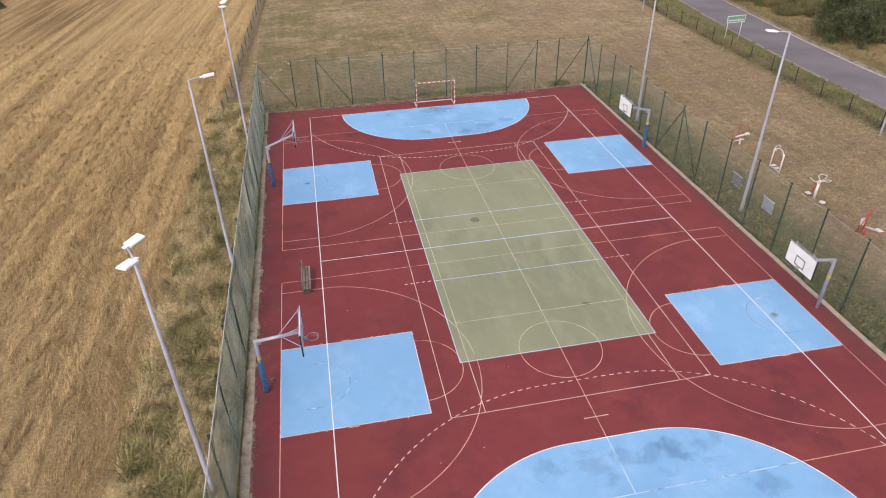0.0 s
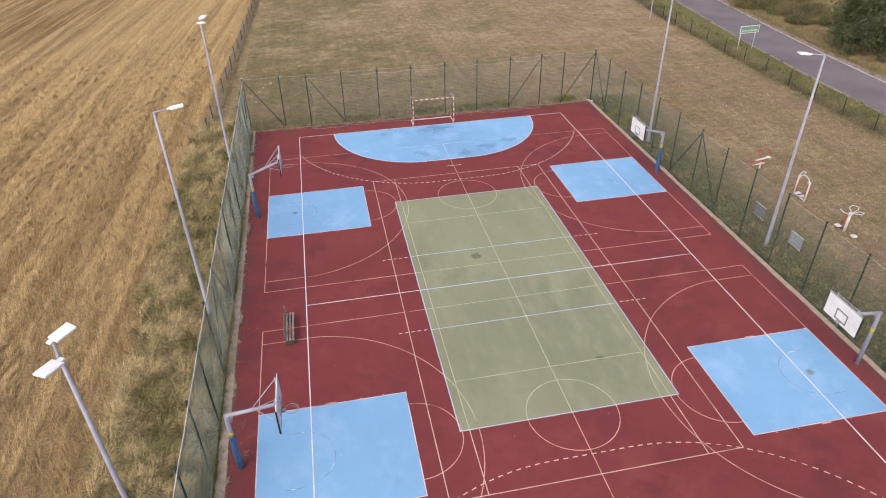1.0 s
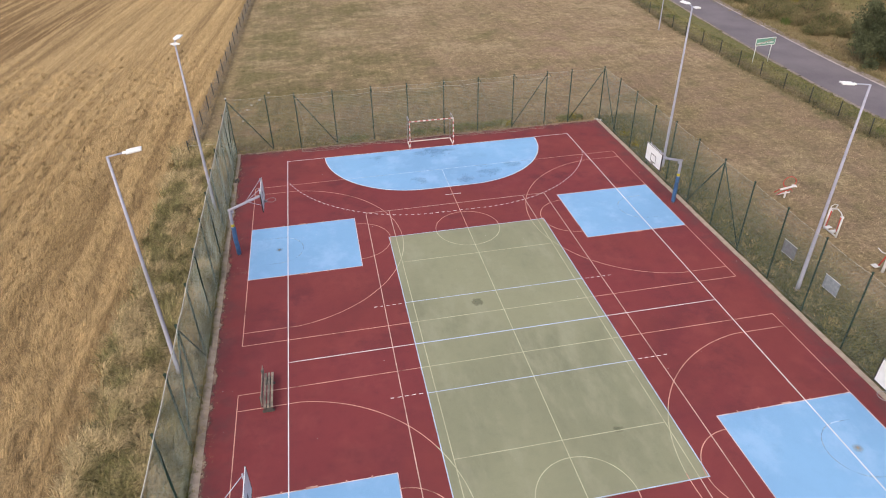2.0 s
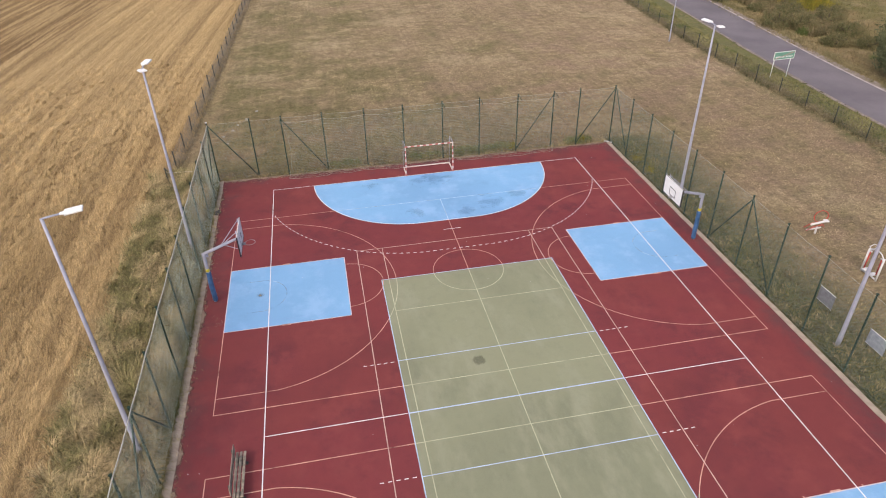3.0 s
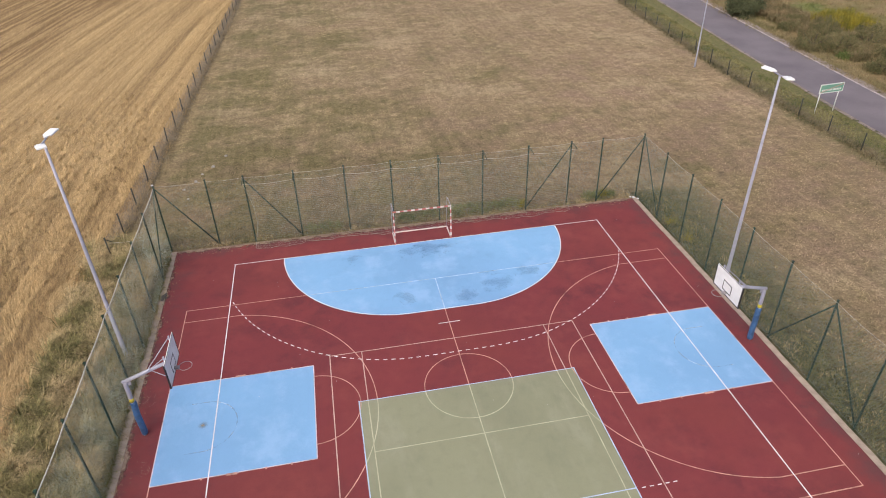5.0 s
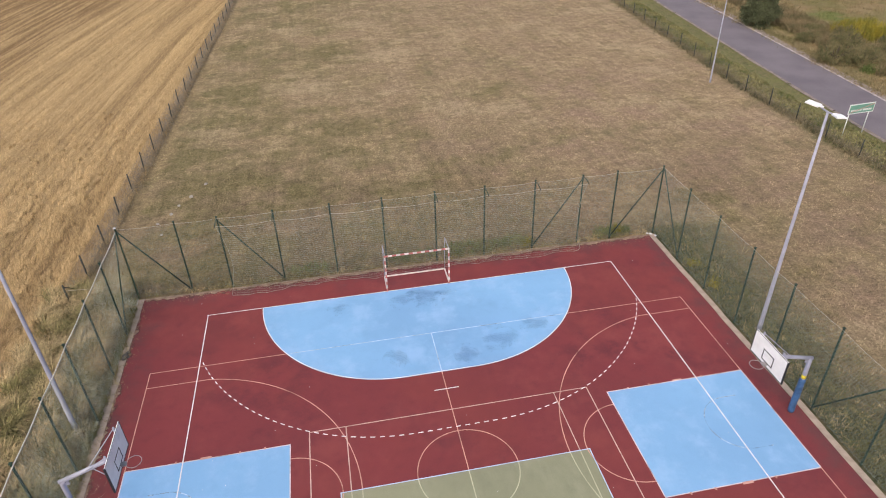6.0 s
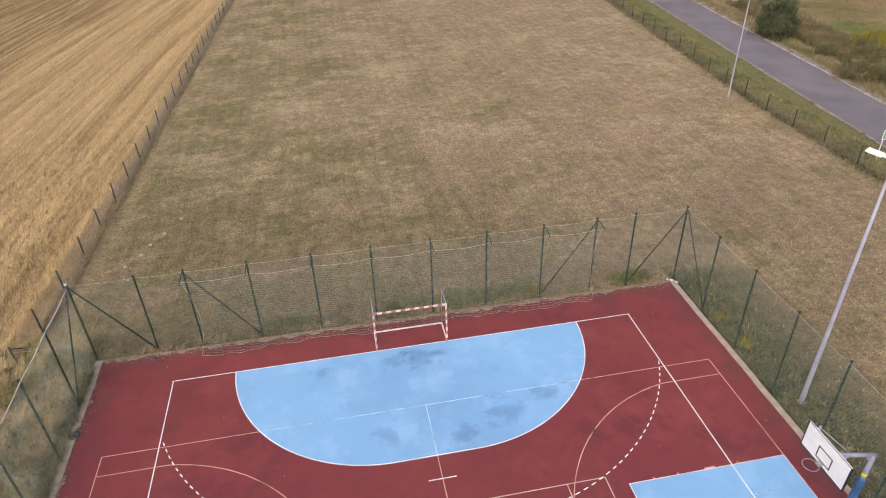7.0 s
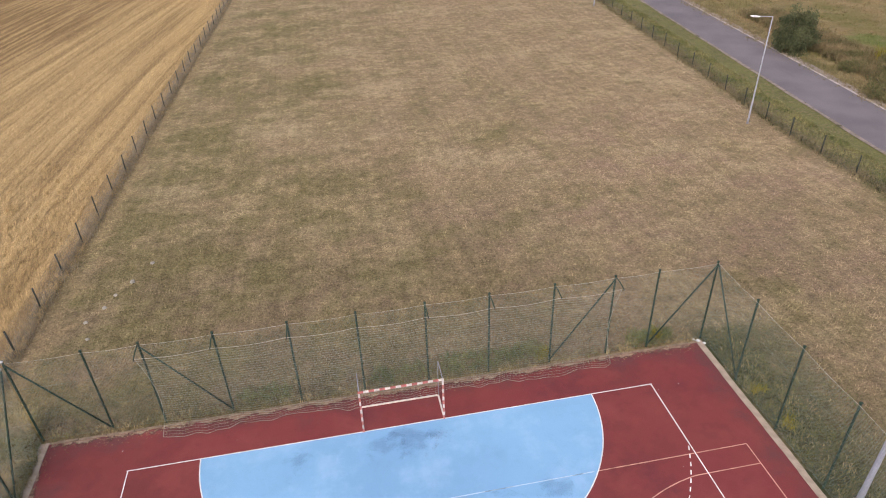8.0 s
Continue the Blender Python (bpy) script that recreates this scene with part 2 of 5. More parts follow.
def ground_material():
    k = Mat("ground_cover", 0.95)
    x, y, z = k.xyz()
    wob = k.ramp(k.noise(0.5, 4), 0.2, 0.8, -0.8, 0.8)
    field, rows = field_colour(k)
    lawn, meadow = lawn_colour(k), meadow_colour(k)
    # field edge leans slightly to the right going up; road verge follows the road
    lean = k.math("MULTIPLY", k.math("MAXIMUM", k.math("SUBTRACT", y, 24.0), 0.0), 0.044)
    soft = k.math("MULTIPLY", wob, k.ramp(y, 20.0, 25.0, 1.0, 0.25))
    edge = k.math("ADD", k.math("ADD", k.math("SUBTRACT", x, lean), soft), k.ramp(y, 20.0, 25.0, 0.75, 0.0))
    f_field = k.ramp(edge, -16.45, -16.85)
    weeds = k.mix(k.ramp(k.noise(0.8, 5, 0.65), 0.35, 0.65), (0.120, 0.106, 0.048), (0.230, 0.175, 0.090))
    f_verge = k.math("MULTIPLY", k.ramp(x, -13.2, -13.9), k.ramp(y, 26.0, 22.0))
    bend = k.math("MAXIMUM", k.math("SUBTRACT", y, 30.0), 0.0)
    side = k.math("SUBTRACT", k.math("ADD", x, wob), k.math("MULTIPLY", bend, 0.075))
    f_road = k.ramp(side, 29.0, 31.2)
    f_far = k.ramp(side, 38.8, 40.2)
    grit = k.mix(k.ramp(k.noise(3.0, 5, 0.7), 0.4, 0.62), (0.140, 0.142, 0.060), (0.235, 0.195, 0.105))
    grit = k.mix(k.ramp(k.noise(0.9, 7, 0.74), 0.48, 0.62, 0.0, 0.7), grit, (0.098, 0.098, 0.044))
    grit = k.mix(k.math("MULTIPLY", k.ramp(side, 31.3, 32.4), k.ramp(k.noise(0.5, 6, 0.7), 0.38, 0.60, 0.0, 0.8)), grit, (0.180, 0.174, 0.072))
    green_foot = k.math("MULTIPLY", k.math("MULTIPLY", k.ramp(x, 12.5, 13.4), k.ramp(x, 18.5, 14.5)), k.ramp(y, 24.5, 21.5))
    tone = k.mix(k.math("MULTIPLY", green_foot, k.ramp(k.noise(0.8, 5, 0.65), 0.3, 0.6, 0.45, 1.0)), lawn, (0.078, 0.086, 0.044))
    tone = k.mix(k.math("MULTIPLY", green_foot, k.ramp(k.noise(1.9, 7, 0.76), 0.54, 0.66, 0.0, 0.7)), tone, (0.245, 0.215, 0.155))
    tone = k.mix(f_verge, tone, weeds)
    tone = k.mix(f_field, tone, field)
    tone = k.mix(f_road, tone, grit)
    tone = k.mix(f_far, tone, meadow)
    grain = k.ramp(k.noise(7.0, 6, 0.78), 0.28, 0.72, 0.60, 1.26)
    rough = k.math("ADD", k.noise(4.0, 6, 0.7), k.math("MULTIPLY", k.math("MULTIPLY", rows, f_field), 0.25))
    k.bump(rough, 0.9, 0.16)
    return k.done(k.scaled(tone, grain), 0.1)


GROUND = ground_material()


def blade_material(name, colour_of, lo=0.6, hi=1.5):
    k = Mat(name, 0.75)
    base = colour_of(k)
    base = base[0] if isinstance(base, tuple) else base
    return k.done(k.scaled(base, k.ramp(k.island(), 0.0, 1.0, lo, hi)), 0.15)


def mixed_blades(name, a, b, scale=0.5, lo=0.65, hi=1.35, split=(0.36, 0.62)):
    k = Mat(name, 0.7)
    f = k.math("ADD", k.math("MULTIPLY", k.ramp(k.noise(scale, 4), *split), 0.60), k.math("MULTIPLY", k.island(), 0.45))
    return k.done(k.scaled(k.mix(f, a, b), k.ramp(k.noise(7.0), 0.3, 0.7, lo, hi)), 0.2)


LAWN_BLADES = blade_material("dry_lawn_blades", lawn_colour, 0.60, 1.66)
STRAW = blade_material("stubble_straw", field_colour, 0.68, 1.42)
TALL_GRASS = mixed_blades("tall_dry_grass", (0.140, 0.138, 0.048), (0.480, 0.365, 0.205), 0.75, 0.50, 1.50, split=(0.39, 0.59))
WEED_LEAF = mixed_blades("weed_leaves", (0.100, 0.110, 0.036), (0.215, 0.192, 0.082), 0.8, 0.45, 1.55)
MEADOW_LEAF = blade_material("meadow_plants", meadow_colour, 0.6, 1.5)
LEAFY = mixed_blades("fresh_weed_leaves", (0.105, 0.135, 0.045), (0.250, 0.245, 0.105), 0.8)
BUSH_LEAF = mixed_blades("bush_leaves", (0.044, 0.056, 0.026), (0.140, 0.150, 0.080), 0.9)
SCRUB_LEAF = mixed_blades("scrub_leaves", (0.092, 0.100, 0.042), (0.235, 0.195, 0.100), 0.6)
GOLDEN = mixed_blades("yellow_flowers", (0.130, 0.145, 0.030), (0.340, 0.270, 0.035), 1.2)
BARK = plain("bark", (0.090, 0.070, 0.052), 0.9)

# built things
GALV = plain("galvanised_steel", (0.390, 0.395, 0.490), 0.5, 0.12, 0.15, 2.0)
LAMP_WHITE = plain("white_lamp_housing", (0.86, 0.86, 0.87), 0.35, 0.0, 0.05, 3.0, amount=0.05)
LAMP_GLASS = plain("lamp_lens", (0.30, 0.31, 0.33), 0.15)
FENCE_GREEN = plain("green_fence_paint", (0.022, 0.052, 0.036), 0.55, 0.0, 0.25, 3.0)
VEIL_WIRE = plain("pale_green_wire", (0.490, 0.570, 0.520), 0.6, 0.0, 0.2, 0.8)
WIRE = plain("green_coated_wire", (0.225, 0.285, 0.270), 0.6, 0.0, 0.2, 2.0)
OLD_WIRE = plain("weathered_wire", (0.215, 0.200, 0.190), 0.6, 0.0, 0.2, 2.0)
ROPE = plain("pale_rope", (0.62, 0.60, 0.55), 0.9, 0.0, 0.2, 9.0)
NET_CORD = plain("net_cord", (0.40, 0.41, 0.36), 0.9, 0.0, 0.3, 5.0)
POST_DARK = plain("dark_post_paint", (0.045, 0.050, 0.045), 0.7)
WHITE = plain("white_enamel", (0.88, 0.88, 0.89), 0.45, 0.0, 0.06, 3.0, amount=0.12)
GOAL_WHITE = plain("dull_goal_paint", (0.70, 0.63, 0.60), 0.5, 0.0, 0.2, 3.0, amount=0.35)
GYM_WHITE = plain("dull_white_enamel", (0.66, 0.65, 0.66), 0.5, 0.0, 0.15, 3.0, amount=0.3)
BLACK = plain("black_trim", (0.025, 0.025, 0.030), 0.5)
RIM_GREY = plain("worn_rim", (0.36, 0.34, 0.34), 0.5, 0.4)
PAD_BLUE = plain("blue_vinyl_pad", (0.050, 0.120, 0.260), 0.45, 0.0, 0.35, 4.0, amount=0.35)
TAPE = plain("yellow_tape", (0.62, 0.50, 0.05), 0.6)
FADED_RED = plain("faded_red_enamel", (0.48, 0.150, 0.135), 0.5)
RED_PAINT = plain("red_enamel", (0.52, 0.060, 0.045), 0.45)
OLD_WOOD = plain("grey_weathered_wood", (0.310, 0.260, 0.205), 0.85, 0.0, 0.4, 5.0, (0.08, 0.07, 0.06), 0.5)
BENCH_IRON = plain("bench_concrete", (0.085, 0.078, 0.070), 0.9)
KERB = plain("kerb_concrete", (0.415, 0.335, 0.275), 0.95, 0.0, 0.3, 2.5, (0.200, 0.165, 0.120), 0.7)
SOIL = plain("bare_soil", (0.270, 0.200, 0.150), 0.95, 0.0, 0.4, 2.5, (0.150, 0.110, 0.070), 0.8)
PANEL_GREY = plain("grey_panel_back", (0.215, 0.215, 0.250), 0.5)
PANEL_PALE = plain("pale_panel_back", (0.340, 0.370, 0.430), 0.5)
SIGN_GREEN = plain("sign_green", (0.150, 0.330, 0.260), 0.4, 0.0, 0.1, 2.0, amount=0.05)
SIGN_WHITE = plain("sign_white", (0.72, 0.74, 0.74), 0.4, 0.0, 0.06, 2.0, amount=0.05)
STRIPE = plain("faded_red_stripe", (0.46, 0.30, 0.26), 0.5)
STONE = plain("pale_stone", (0.40, 0.37, 0.33), 0.95, 0.0, 0.3, 8.0)
RUST = (0.400, 0.340, 0.225)
LITTER_STRAW = plain("pale_dry_stem", (0.36, 0.22, 0.17), 0.9)
LITTER = plain("pale_litter", (0.72, 0.72, 0.74), 0.7)


def asphalt_material():
    k = Mat("old_asphalt", 0.9)
    tone = k.mix(k.ramp(k.noise(0.25, 4), 0.3, 0.7), (0.150, 0.132, 0.148), (0.195, 0.172, 0.188))
    tone = k.mix(k.ramp(k.noise(1.2, 5, 0.7, (1.0, 0.12, 1.0)), 0.55, 0.75, 0.0, 0.35), tone, (0.115, 0.108, 0.118))
    k.bump(k.noise(70.0, 2), 0.3, 0.006)
    return k.done(k.scaled(tone, k.ramp(k.noise(45.0, 3, 0.7), 0.2, 0.8, 0.85, 1.15)), 0.2)


def shoulder_material():
    k = Mat("gravel_shoulder", 0.95)
    tone = k.mix(k.ramp(k.noise(1.2, 5, 0.7), 0.4, 0.62), (0.305, 0.252, 0.232), (0.215, 0.180, 0.138))
    return k.worn(k.scaled(tone, k.ramp(k.noise(20.0, 4, 0.7), 0.2, 0.8, 0.7, 1.3)), k.ramp(k.noise(0.9, 5, 0.7), 0.55, 0.68, 0.0, 1.0))


ASPHALT, SHOULDER = asphalt_material(), shoulder_material()
EDGING = plain("pale_road_edging", (0.430, 0.370, 0.365), 0.95, 0.0, 0.3, 1.5, (0.24, 0.21, 0.19), 0.6)


# ---- building tools ----
def part(name, bm, material, parent, label="", smooth=False):
    """Links a bmesh as one mesh object under a thing or a part."""
    me = bpy.data.meshes.new(name)
    if smooth:
        for f in bm.faces:
            f.smooth = True
    bm.to_mesh(me)
    bm.free()
    me.materials.append(material)
    ob = new(name, me)
    ob.parent = parent
    return tagged(ob, label)


def shared(name, me, parent, m):
    """One more piece on a mesh that is there already."""
    ob = new(name, me)
    ob.parent, ob.matrix_basis = parent, m
    return ob


def thing(name, m, label, category, group="", kind=""):
    ob = new(name)
    ob.empty_display_size = 0.2
    ob.matrix_basis = m
    return tagged(ob, label, category, group, kind)


def raw(name, verts, faces, material, parent=None, smooth=False):
    """A mesh from number arrays; all faces have the same number of corners."""
    me = bpy.data.meshes.new(name)
    verts, faces = np.asarray(verts, np.float32), np.asarray(faces, np.int32)
    me.vertices.add(len(verts))
    me.vertices.foreach_set("co", verts.ravel())
    n, c = faces.shape
    me.loops.add(n * c)
    me.loops.foreach_set("vertex_index", faces.ravel())
    me.polygons.add(n)
    me.polygons.foreach_set("loop_start", np.arange(0, n * c, c, dtype=np.int32))
    me.update(calc_edges=True)
    me.validate()
    if smooth:
        me.polygons.foreach_set("use_smooth", np.ones(n, bool))
    me.materials.append(material)
    ob = new(name, me)
    ob.parent = parent
    return ob


def box(bm, x0, x1, y0, y1, z0, z1, bevel=0.0, m=None):
    out = bmesh.ops.create_cube(bm, size=1.0)["verts"]
    bmesh.ops.scale(bm, vec=(x1 - x0, y1 - y0, z1 - z0), verts=out)
    bmesh.ops.translate(bm, vec=((x0 + x1) / 2, (y0 + y1) / 2, (z0 + z1) / 2), verts=out)
    if m is not None:
        bmesh.ops.transform(bm, matrix=m, verts=out)
    if bevel:
        edges = list({e for v in out for e in v.link_edges})
        bmesh.ops.bevel(bm, geom=edges, offset=bevel, segments=2, affect="EDGES", profile=0.5)
    return bm


def tube(bm, points, radii, sides=10, closed=False, caps=True):
    """A round bar along points; radii is one number or one for each point."""
    pts = [Vector(p) for p in points]
    radii = [radii] * len(pts) if not isinstance(radii, (list, tuple)) else radii
    rings, n, side = [], len(pts), None
    for i, p in enumerate(pts):
        a = pts[(i - 1) % n] if closed or i else p
        b = pts[(i + 1) % n] if closed or i < n - 1 else p
        way = (b - a).normalized()
        if side is None:
            side = way.orthogonal().normalized()
        side = (side - way * side.dot(way)).normalized()
        up = way.cross(side)
        rings.append([bm.verts.new(p + radii[i] * (math.cos(t) * side + math.sin(t) * up)) for t in (2 * math.pi * j / sides for j in range(sides))])
    for i in range(n if closed else n - 1):
        u, v = rings[i], rings[(i + 1) % n]
        for j in range(sides):
            bm.faces.new((u[j], u[(j + 1) % sides], v[(j + 1) % sides], v[j]))
    if caps and not closed:
        bm.faces.new(rings[0][::-1])
        bm.faces.new(rings[-1])
    return bm


def bar(name, points, radii, material, parent, sides=10, label="", closed=False):
    return part(name, tube(bmesh.new(), points, radii, sides, closed), material, parent, label, smooth=sides > 5)


def block(name, x0, x1, y0, y1, z0, z1, material, parent, bevel=0.0, m=None, label=""):
    return part(name, box(bmesh.new(), x0, x1, y0, y1, z0, z1, bevel, m), material, parent, label)


def arc(cx, cy, r, a0, a1, n=40):
    return [(cx + r * math.cos(radians(a0 + (a1 - a0) * i / n)), cy + r * math.sin(radians(a0 + (a1 - a0) * i / n))) for i in range(n + 1)]


def ribbon(pts, width, z):
    """A flat strip along a line of points; width may be one number or one for each point."""
    p = np.asarray(pts, float)
    d = np.gradient(p, axis=0)
    d /= np.linalg.norm(d, axis=1, keepdims=True)
    side = np.stack([-d[:, 1], d[:, 0]], 1) * (np.broadcast_to(width, len(p))[:, None] / 2)
    v = np.concatenate([np.c_[p - side, np.full(len(p), z)], np.c_[p + side, np.full(len(p), z)]])
    n = len(p)
    f = [(i, i + 1, n + i + 1, n + i) for i in range(n - 1)]
    return v, f


def wires(lines, r, across, along):
    """Thin three-sided wires: lines is (count, points, 3); across and along are two directions square to them, roughly."""
    lines = np.asarray(lines, float)
    n, m, _ = lines.shape
    a, b = np.asarray(across, float), np.asarray(along, float)
    off = np.stack([r * a, r * (-0.5 * a + 0.87 * b), r * (-0.5 * a - 0.87 * b)])
    v = (lines[:, :, None, :] + off).reshape(-1, 3)
    base = (np.arange(n)[:, None] * m + np.arange(m - 1))[..., None] * 3
    k = np.arange(3)
    f = np.stack([base + k, base + (k + 1) % 3, base + 3 + (k + 1) % 3, base + 3 + k], -1).reshape(-1, 4)
    return v, f


# ---- ground ----
rng = np.random.default_rng(7)


def ground():
    xs = np.r_[-2500, -900, -300, -140, np.arange(-80, 101, 1.25), 150, 320, 900, 2500]
    ys = np.r_[-2500, -900, -300, -90, np.arange(-46, 141, 1.25), 190, 320, 900, 2500]
    gx, gy = np.meshgrid(xs, ys)
    z = -0.02 + 0.004 * np.sin(gx * 0.9 + 1.3 * np.sin(gy * 0.31))
    z = np.where((np.abs(gx) < 14.6) & (np.abs(gy) < 23.3), -0.04, z)
    z = np.where((np.abs(gx) < 13.0) & (np.abs(gy) < 21.8), -0.10, z)
    v = np.stack([gx, gy, z], -1).reshape(-1, 3)
    w = len(xs)
    i = (np.arange(len(ys) - 1)[:, None] * w + np.arange(w - 1)).ravel()
    ob = raw("ground", v, np.stack([i, i + 1, i + w + 1, i + w], 1), GROUND, smooth=True)
    tagged(ob, "dry mown lawn, stubble field and rough verges", "ground", kind="structure")


ground()


# ---- road ----
def road_mid(y):
    b = min(max(0.0, y - 15.0), 22.0)
    return 36.2 + 0.0022 * b * b + 0.100 * max(0.0, y - 37.0)


def road():
    ys = np.r_[-400, -120, np.arange(-60, 160, 4.0), 260, 600]
    mid = [(road_mid(min(y, 160)), y) for y in ys]
    v, f = ribbon(mid, 4.9, 0.045)
    tagged(raw("road", v, f, ASPHALT), "worn grey asphalt country road", "road", kind="structure")
    v, f = ribbon([(x + 2.5, y) for x, y in mid], 0.24, 0.049)
    tagged(raw("road_edging", v, f, EDGING), "narrow pale strip along the asphalt edge", "road", kind="structure")
    for s in (-1, 1):
        wid = (1.15 if s > 0 else 0.35) + 0.12 * np.sin(ys * 0.7 + s)
        edge = [(x + (2.8 if s > 0 else -2.58), y) for x, y in mid]
        v, f = ribbon(edge, wid, 0.028)
        tagged(raw("road_shoulder", v, f, SHOULDER), "pale gravel strip beside the asphalt road", "road", kind="structure")


road()


# ---- the court and its markings ----
court = thing("pavement", pose(0, 0, 0), "red rubber multi-sport court with blue and green areas", "sports court", kind="structure")
block("court_surface", -13.2, 13.2, -21.9, 21.9, -0.14, 0.0, RED, court, label="dull red rubber surface with dark stains")


def area(name, outline, material, label):
    bm = bmesh.new()
    low = [bm.verts.new((x, y, 0.0005)) for x, y in outline]
    top = [bm.verts.new((x, y, 0.005)) for x, y in outline]
    bm.faces.new(top)
    for i in range(len(low)):
        j = (i + 1) % len(low)
        bm.faces.new((low[i], low[j], top[j], top[i]))
    return part(name, bm, material, court, label)


def ragged(x0, x1, y0, y1, amount=0.012):
    """A rectangle with a slightly uneven painted edge."""
    out = []
    for (ax, ay), (bx, by) in (((x0, y0), (x1, y0)), ((x1, y0), (x1, y1)), ((x1, y1), (x0, y1)), ((x0, y1), (x0, y0))):
        n = int(max(abs(bx - ax), abs(by - ay)) / 0.3)
        for i in range(n):
            f = i / n
            out.append((ax + (bx - ax) * f + random.uniform(-amount, amount), ay + (by - ay) * f + random.uniform(-amount, amount)))
    return out


def goal_outline(s, r):
    """Goal-area line: quarter circles round both posts and the straight between them."""
    a = arc(1.5, 0, r, 0, 90, 28) + arc(-1.5, 0, r, 90, 180, 28)
    return [(x, s * (20 - y)) for x, y in a]


area("volleyball_area", ragged(-4.5, 4.5, -9.0, 9.0), GREEN, "pale olive green volleyball rectangle")
for sx in (-1, 1):
    for sy in (-1, 1):
        xs = sorted((sx * 6.2, sx * 12.0))
        area("key_area", ragged(*xs, sy * 9 - 2.45, sy * 9 + 2.45, 0.009), BLUE, "light blue basketball key with dark scuffs")
for s in (-1, 1):
    out = goal_outline(s, 6.0)
    area("goal_area", out if s < 0 else out[::-1], GOAL_BLUE, "light blue goal area with dark water stains")

lift = [0]


def line(pts, width, material, base, name="line"):
    lift[0] += 1
    v, f = ribbon(pts, width, base + 0.0004 * (lift[0] % 7))
    return raw(name, v, f, material, court)


def dense(a, b, step=1.0):
    n = max(1, int(math.dist(a, b) / step))
    return [(a[0] + (b[0] - a[0]) * i / n, a[1] + (b[1] - a[1]) * i / n) for i in range(n + 1)]


# basketball: two courts across the pitch
for sy in (-1, 1):
    c = 9.0 * sy
    for sx in (-1, 1):
        line(dense((sx * 12.0, c - 7.5), (sx * 12.0, c - 2.45)), 0.037, BALL_LINE, 0.007)
        line(dense((sx * 12.0, c + 2.45), (sx * 12.0, c + 7.5)), 0.037, BALL_LINE, 0.007)
        hoop = [(sx * 12.0, c - 6.62), (sx * 10.5, c - 6.62)]
        a = math.degrees(math.asin(6.62 / 6.68))
        bend = [(sx * (10.42 + x), c + y) for x, y in arc(0, 0, 6.68, 180 + a, 180 - a, 60)]
        way = hoop + bend + [(sx * 10.5, c + 6.62), (sx * 12.0, c + 6.62)]
        on_green = [abs(x) < 4.5 and abs(y) < 9.0 for x, y in way]
        start = 0
        for i in range(1, len(way) + 1):
            if i == len(way) or on_green[i] != on_green[start]:
                line(way[start:i + 1], 0.037, PALE_LINE if on_green[start] else BALL_LINE, 0.0075)
                start = i
        line([(sx * (6.2 - x), c + y) for x, y in arc(0, 0, 1.8, -90, 90, 30)], 0.037, BALL_LINE, 0.0078)
        for x in (6.19, 12.0):
            line(dense((sx * x, c - 2.45), (sx * x, c + 2.45), 0.5), 0.038, KEY_LINE, 0.0090)
        line([(sx * 11.0, c - 1.25), (sx * 10.5, c - 1.25)] + [(sx * (10.42 - x), c + y) for x, y in arc(0, 0, 1.25, -88, 88, 24)] + [(sx * 10.5, c + 1.25), (sx * 11.0, c + 1.25)], 0.040, FAINT_LINE, 0.0085)
        for e in (-1, 1):
            line(dense((sx * 6.18, c + e * 2.46), (sx * 12.0, c + e * 2.46), 0.5), 0.038, KEY_LINE, 0.0086)
            for x, w in ((10.25, 0.06), (9.2, 0.40), (8.0, 0.06), (7.1, 0.06)):
                y = c + e * 2.45
                line([(sx * x - w / 2, y + e * 0.04), (sx * x + w / 2, y + e * 0.04)], 0.10, BALL_LINE, 0.009, "lane_mark")
    for e in (-1, 1):
        y = c + e * 7.5
        for a, b, mt in ((-12.0, -4.5, BALL_LINE), (-4.5, 4.5, PALE_LINE), (4.5, 12.0, BALL_LINE)):
            if e * sy < 0:
                line(dense((a, y), (b, y)), 0.040, mt, 0.0095)
    far = 16.5 * sy
    for a, b in ((-12.0, -6.35), (6.35, 12.0)):
        line(dense((a, far), (b, far)), 0.037, BALL_LINE, 0.0095)
    line(dense((-6.2, far), (6.2, far)), 0.040, GHOST_LINE, 0.0096)
    line(arc(0, c, 1.8, 0, 180, 40), 0.037, BALL_LINE if sy > 0 else PALE_LINE, 0.0100)
    line(arc(0, c, 1.8, 180, 360, 40), 0.040, PALE_LINE if sy > 0 else BALL_LINE, 0.0104)
    line(dense((0, 14.0 * sy), (0, 9.0 * sy)), 0.037, BALL_LINE, 0.0110)
    line(dense((0, 16.5 * sy), (0, 14.0 * sy)), 0.040, GHOST_LINE, 0.0114)

# tennis
line(dense((0, -9.0), (0, 9.0)), 0.040, PALE_LINE, 0.0125)
for s in (-1, 1):
    line(dense((s * 5.485, -11.885), (s * 5.485, 11.885)), 0.040, TENNIS_LINE, 0.0130)
    line(dense((s * 4.115, -9.0), (s * 4.115, 9.0)), 0.040, PALE_LINE, 0.0134)
    for e in (-1, 1):
        line(dense((s * 4.115, e * 9.0), (s * 4.115, e * 11.885)), 0.040, TENNIS_LINE, 0.0138)
    line(dense((-5.485, s * 11.885), (5.485, s * 11.885)), 0.040, TENNIS_LINE, 0.0142)
    line(dense((-4.115, s * 6.4), (4.115, s * 6.4)), 0.040, PALE_LINE, 0.0146)

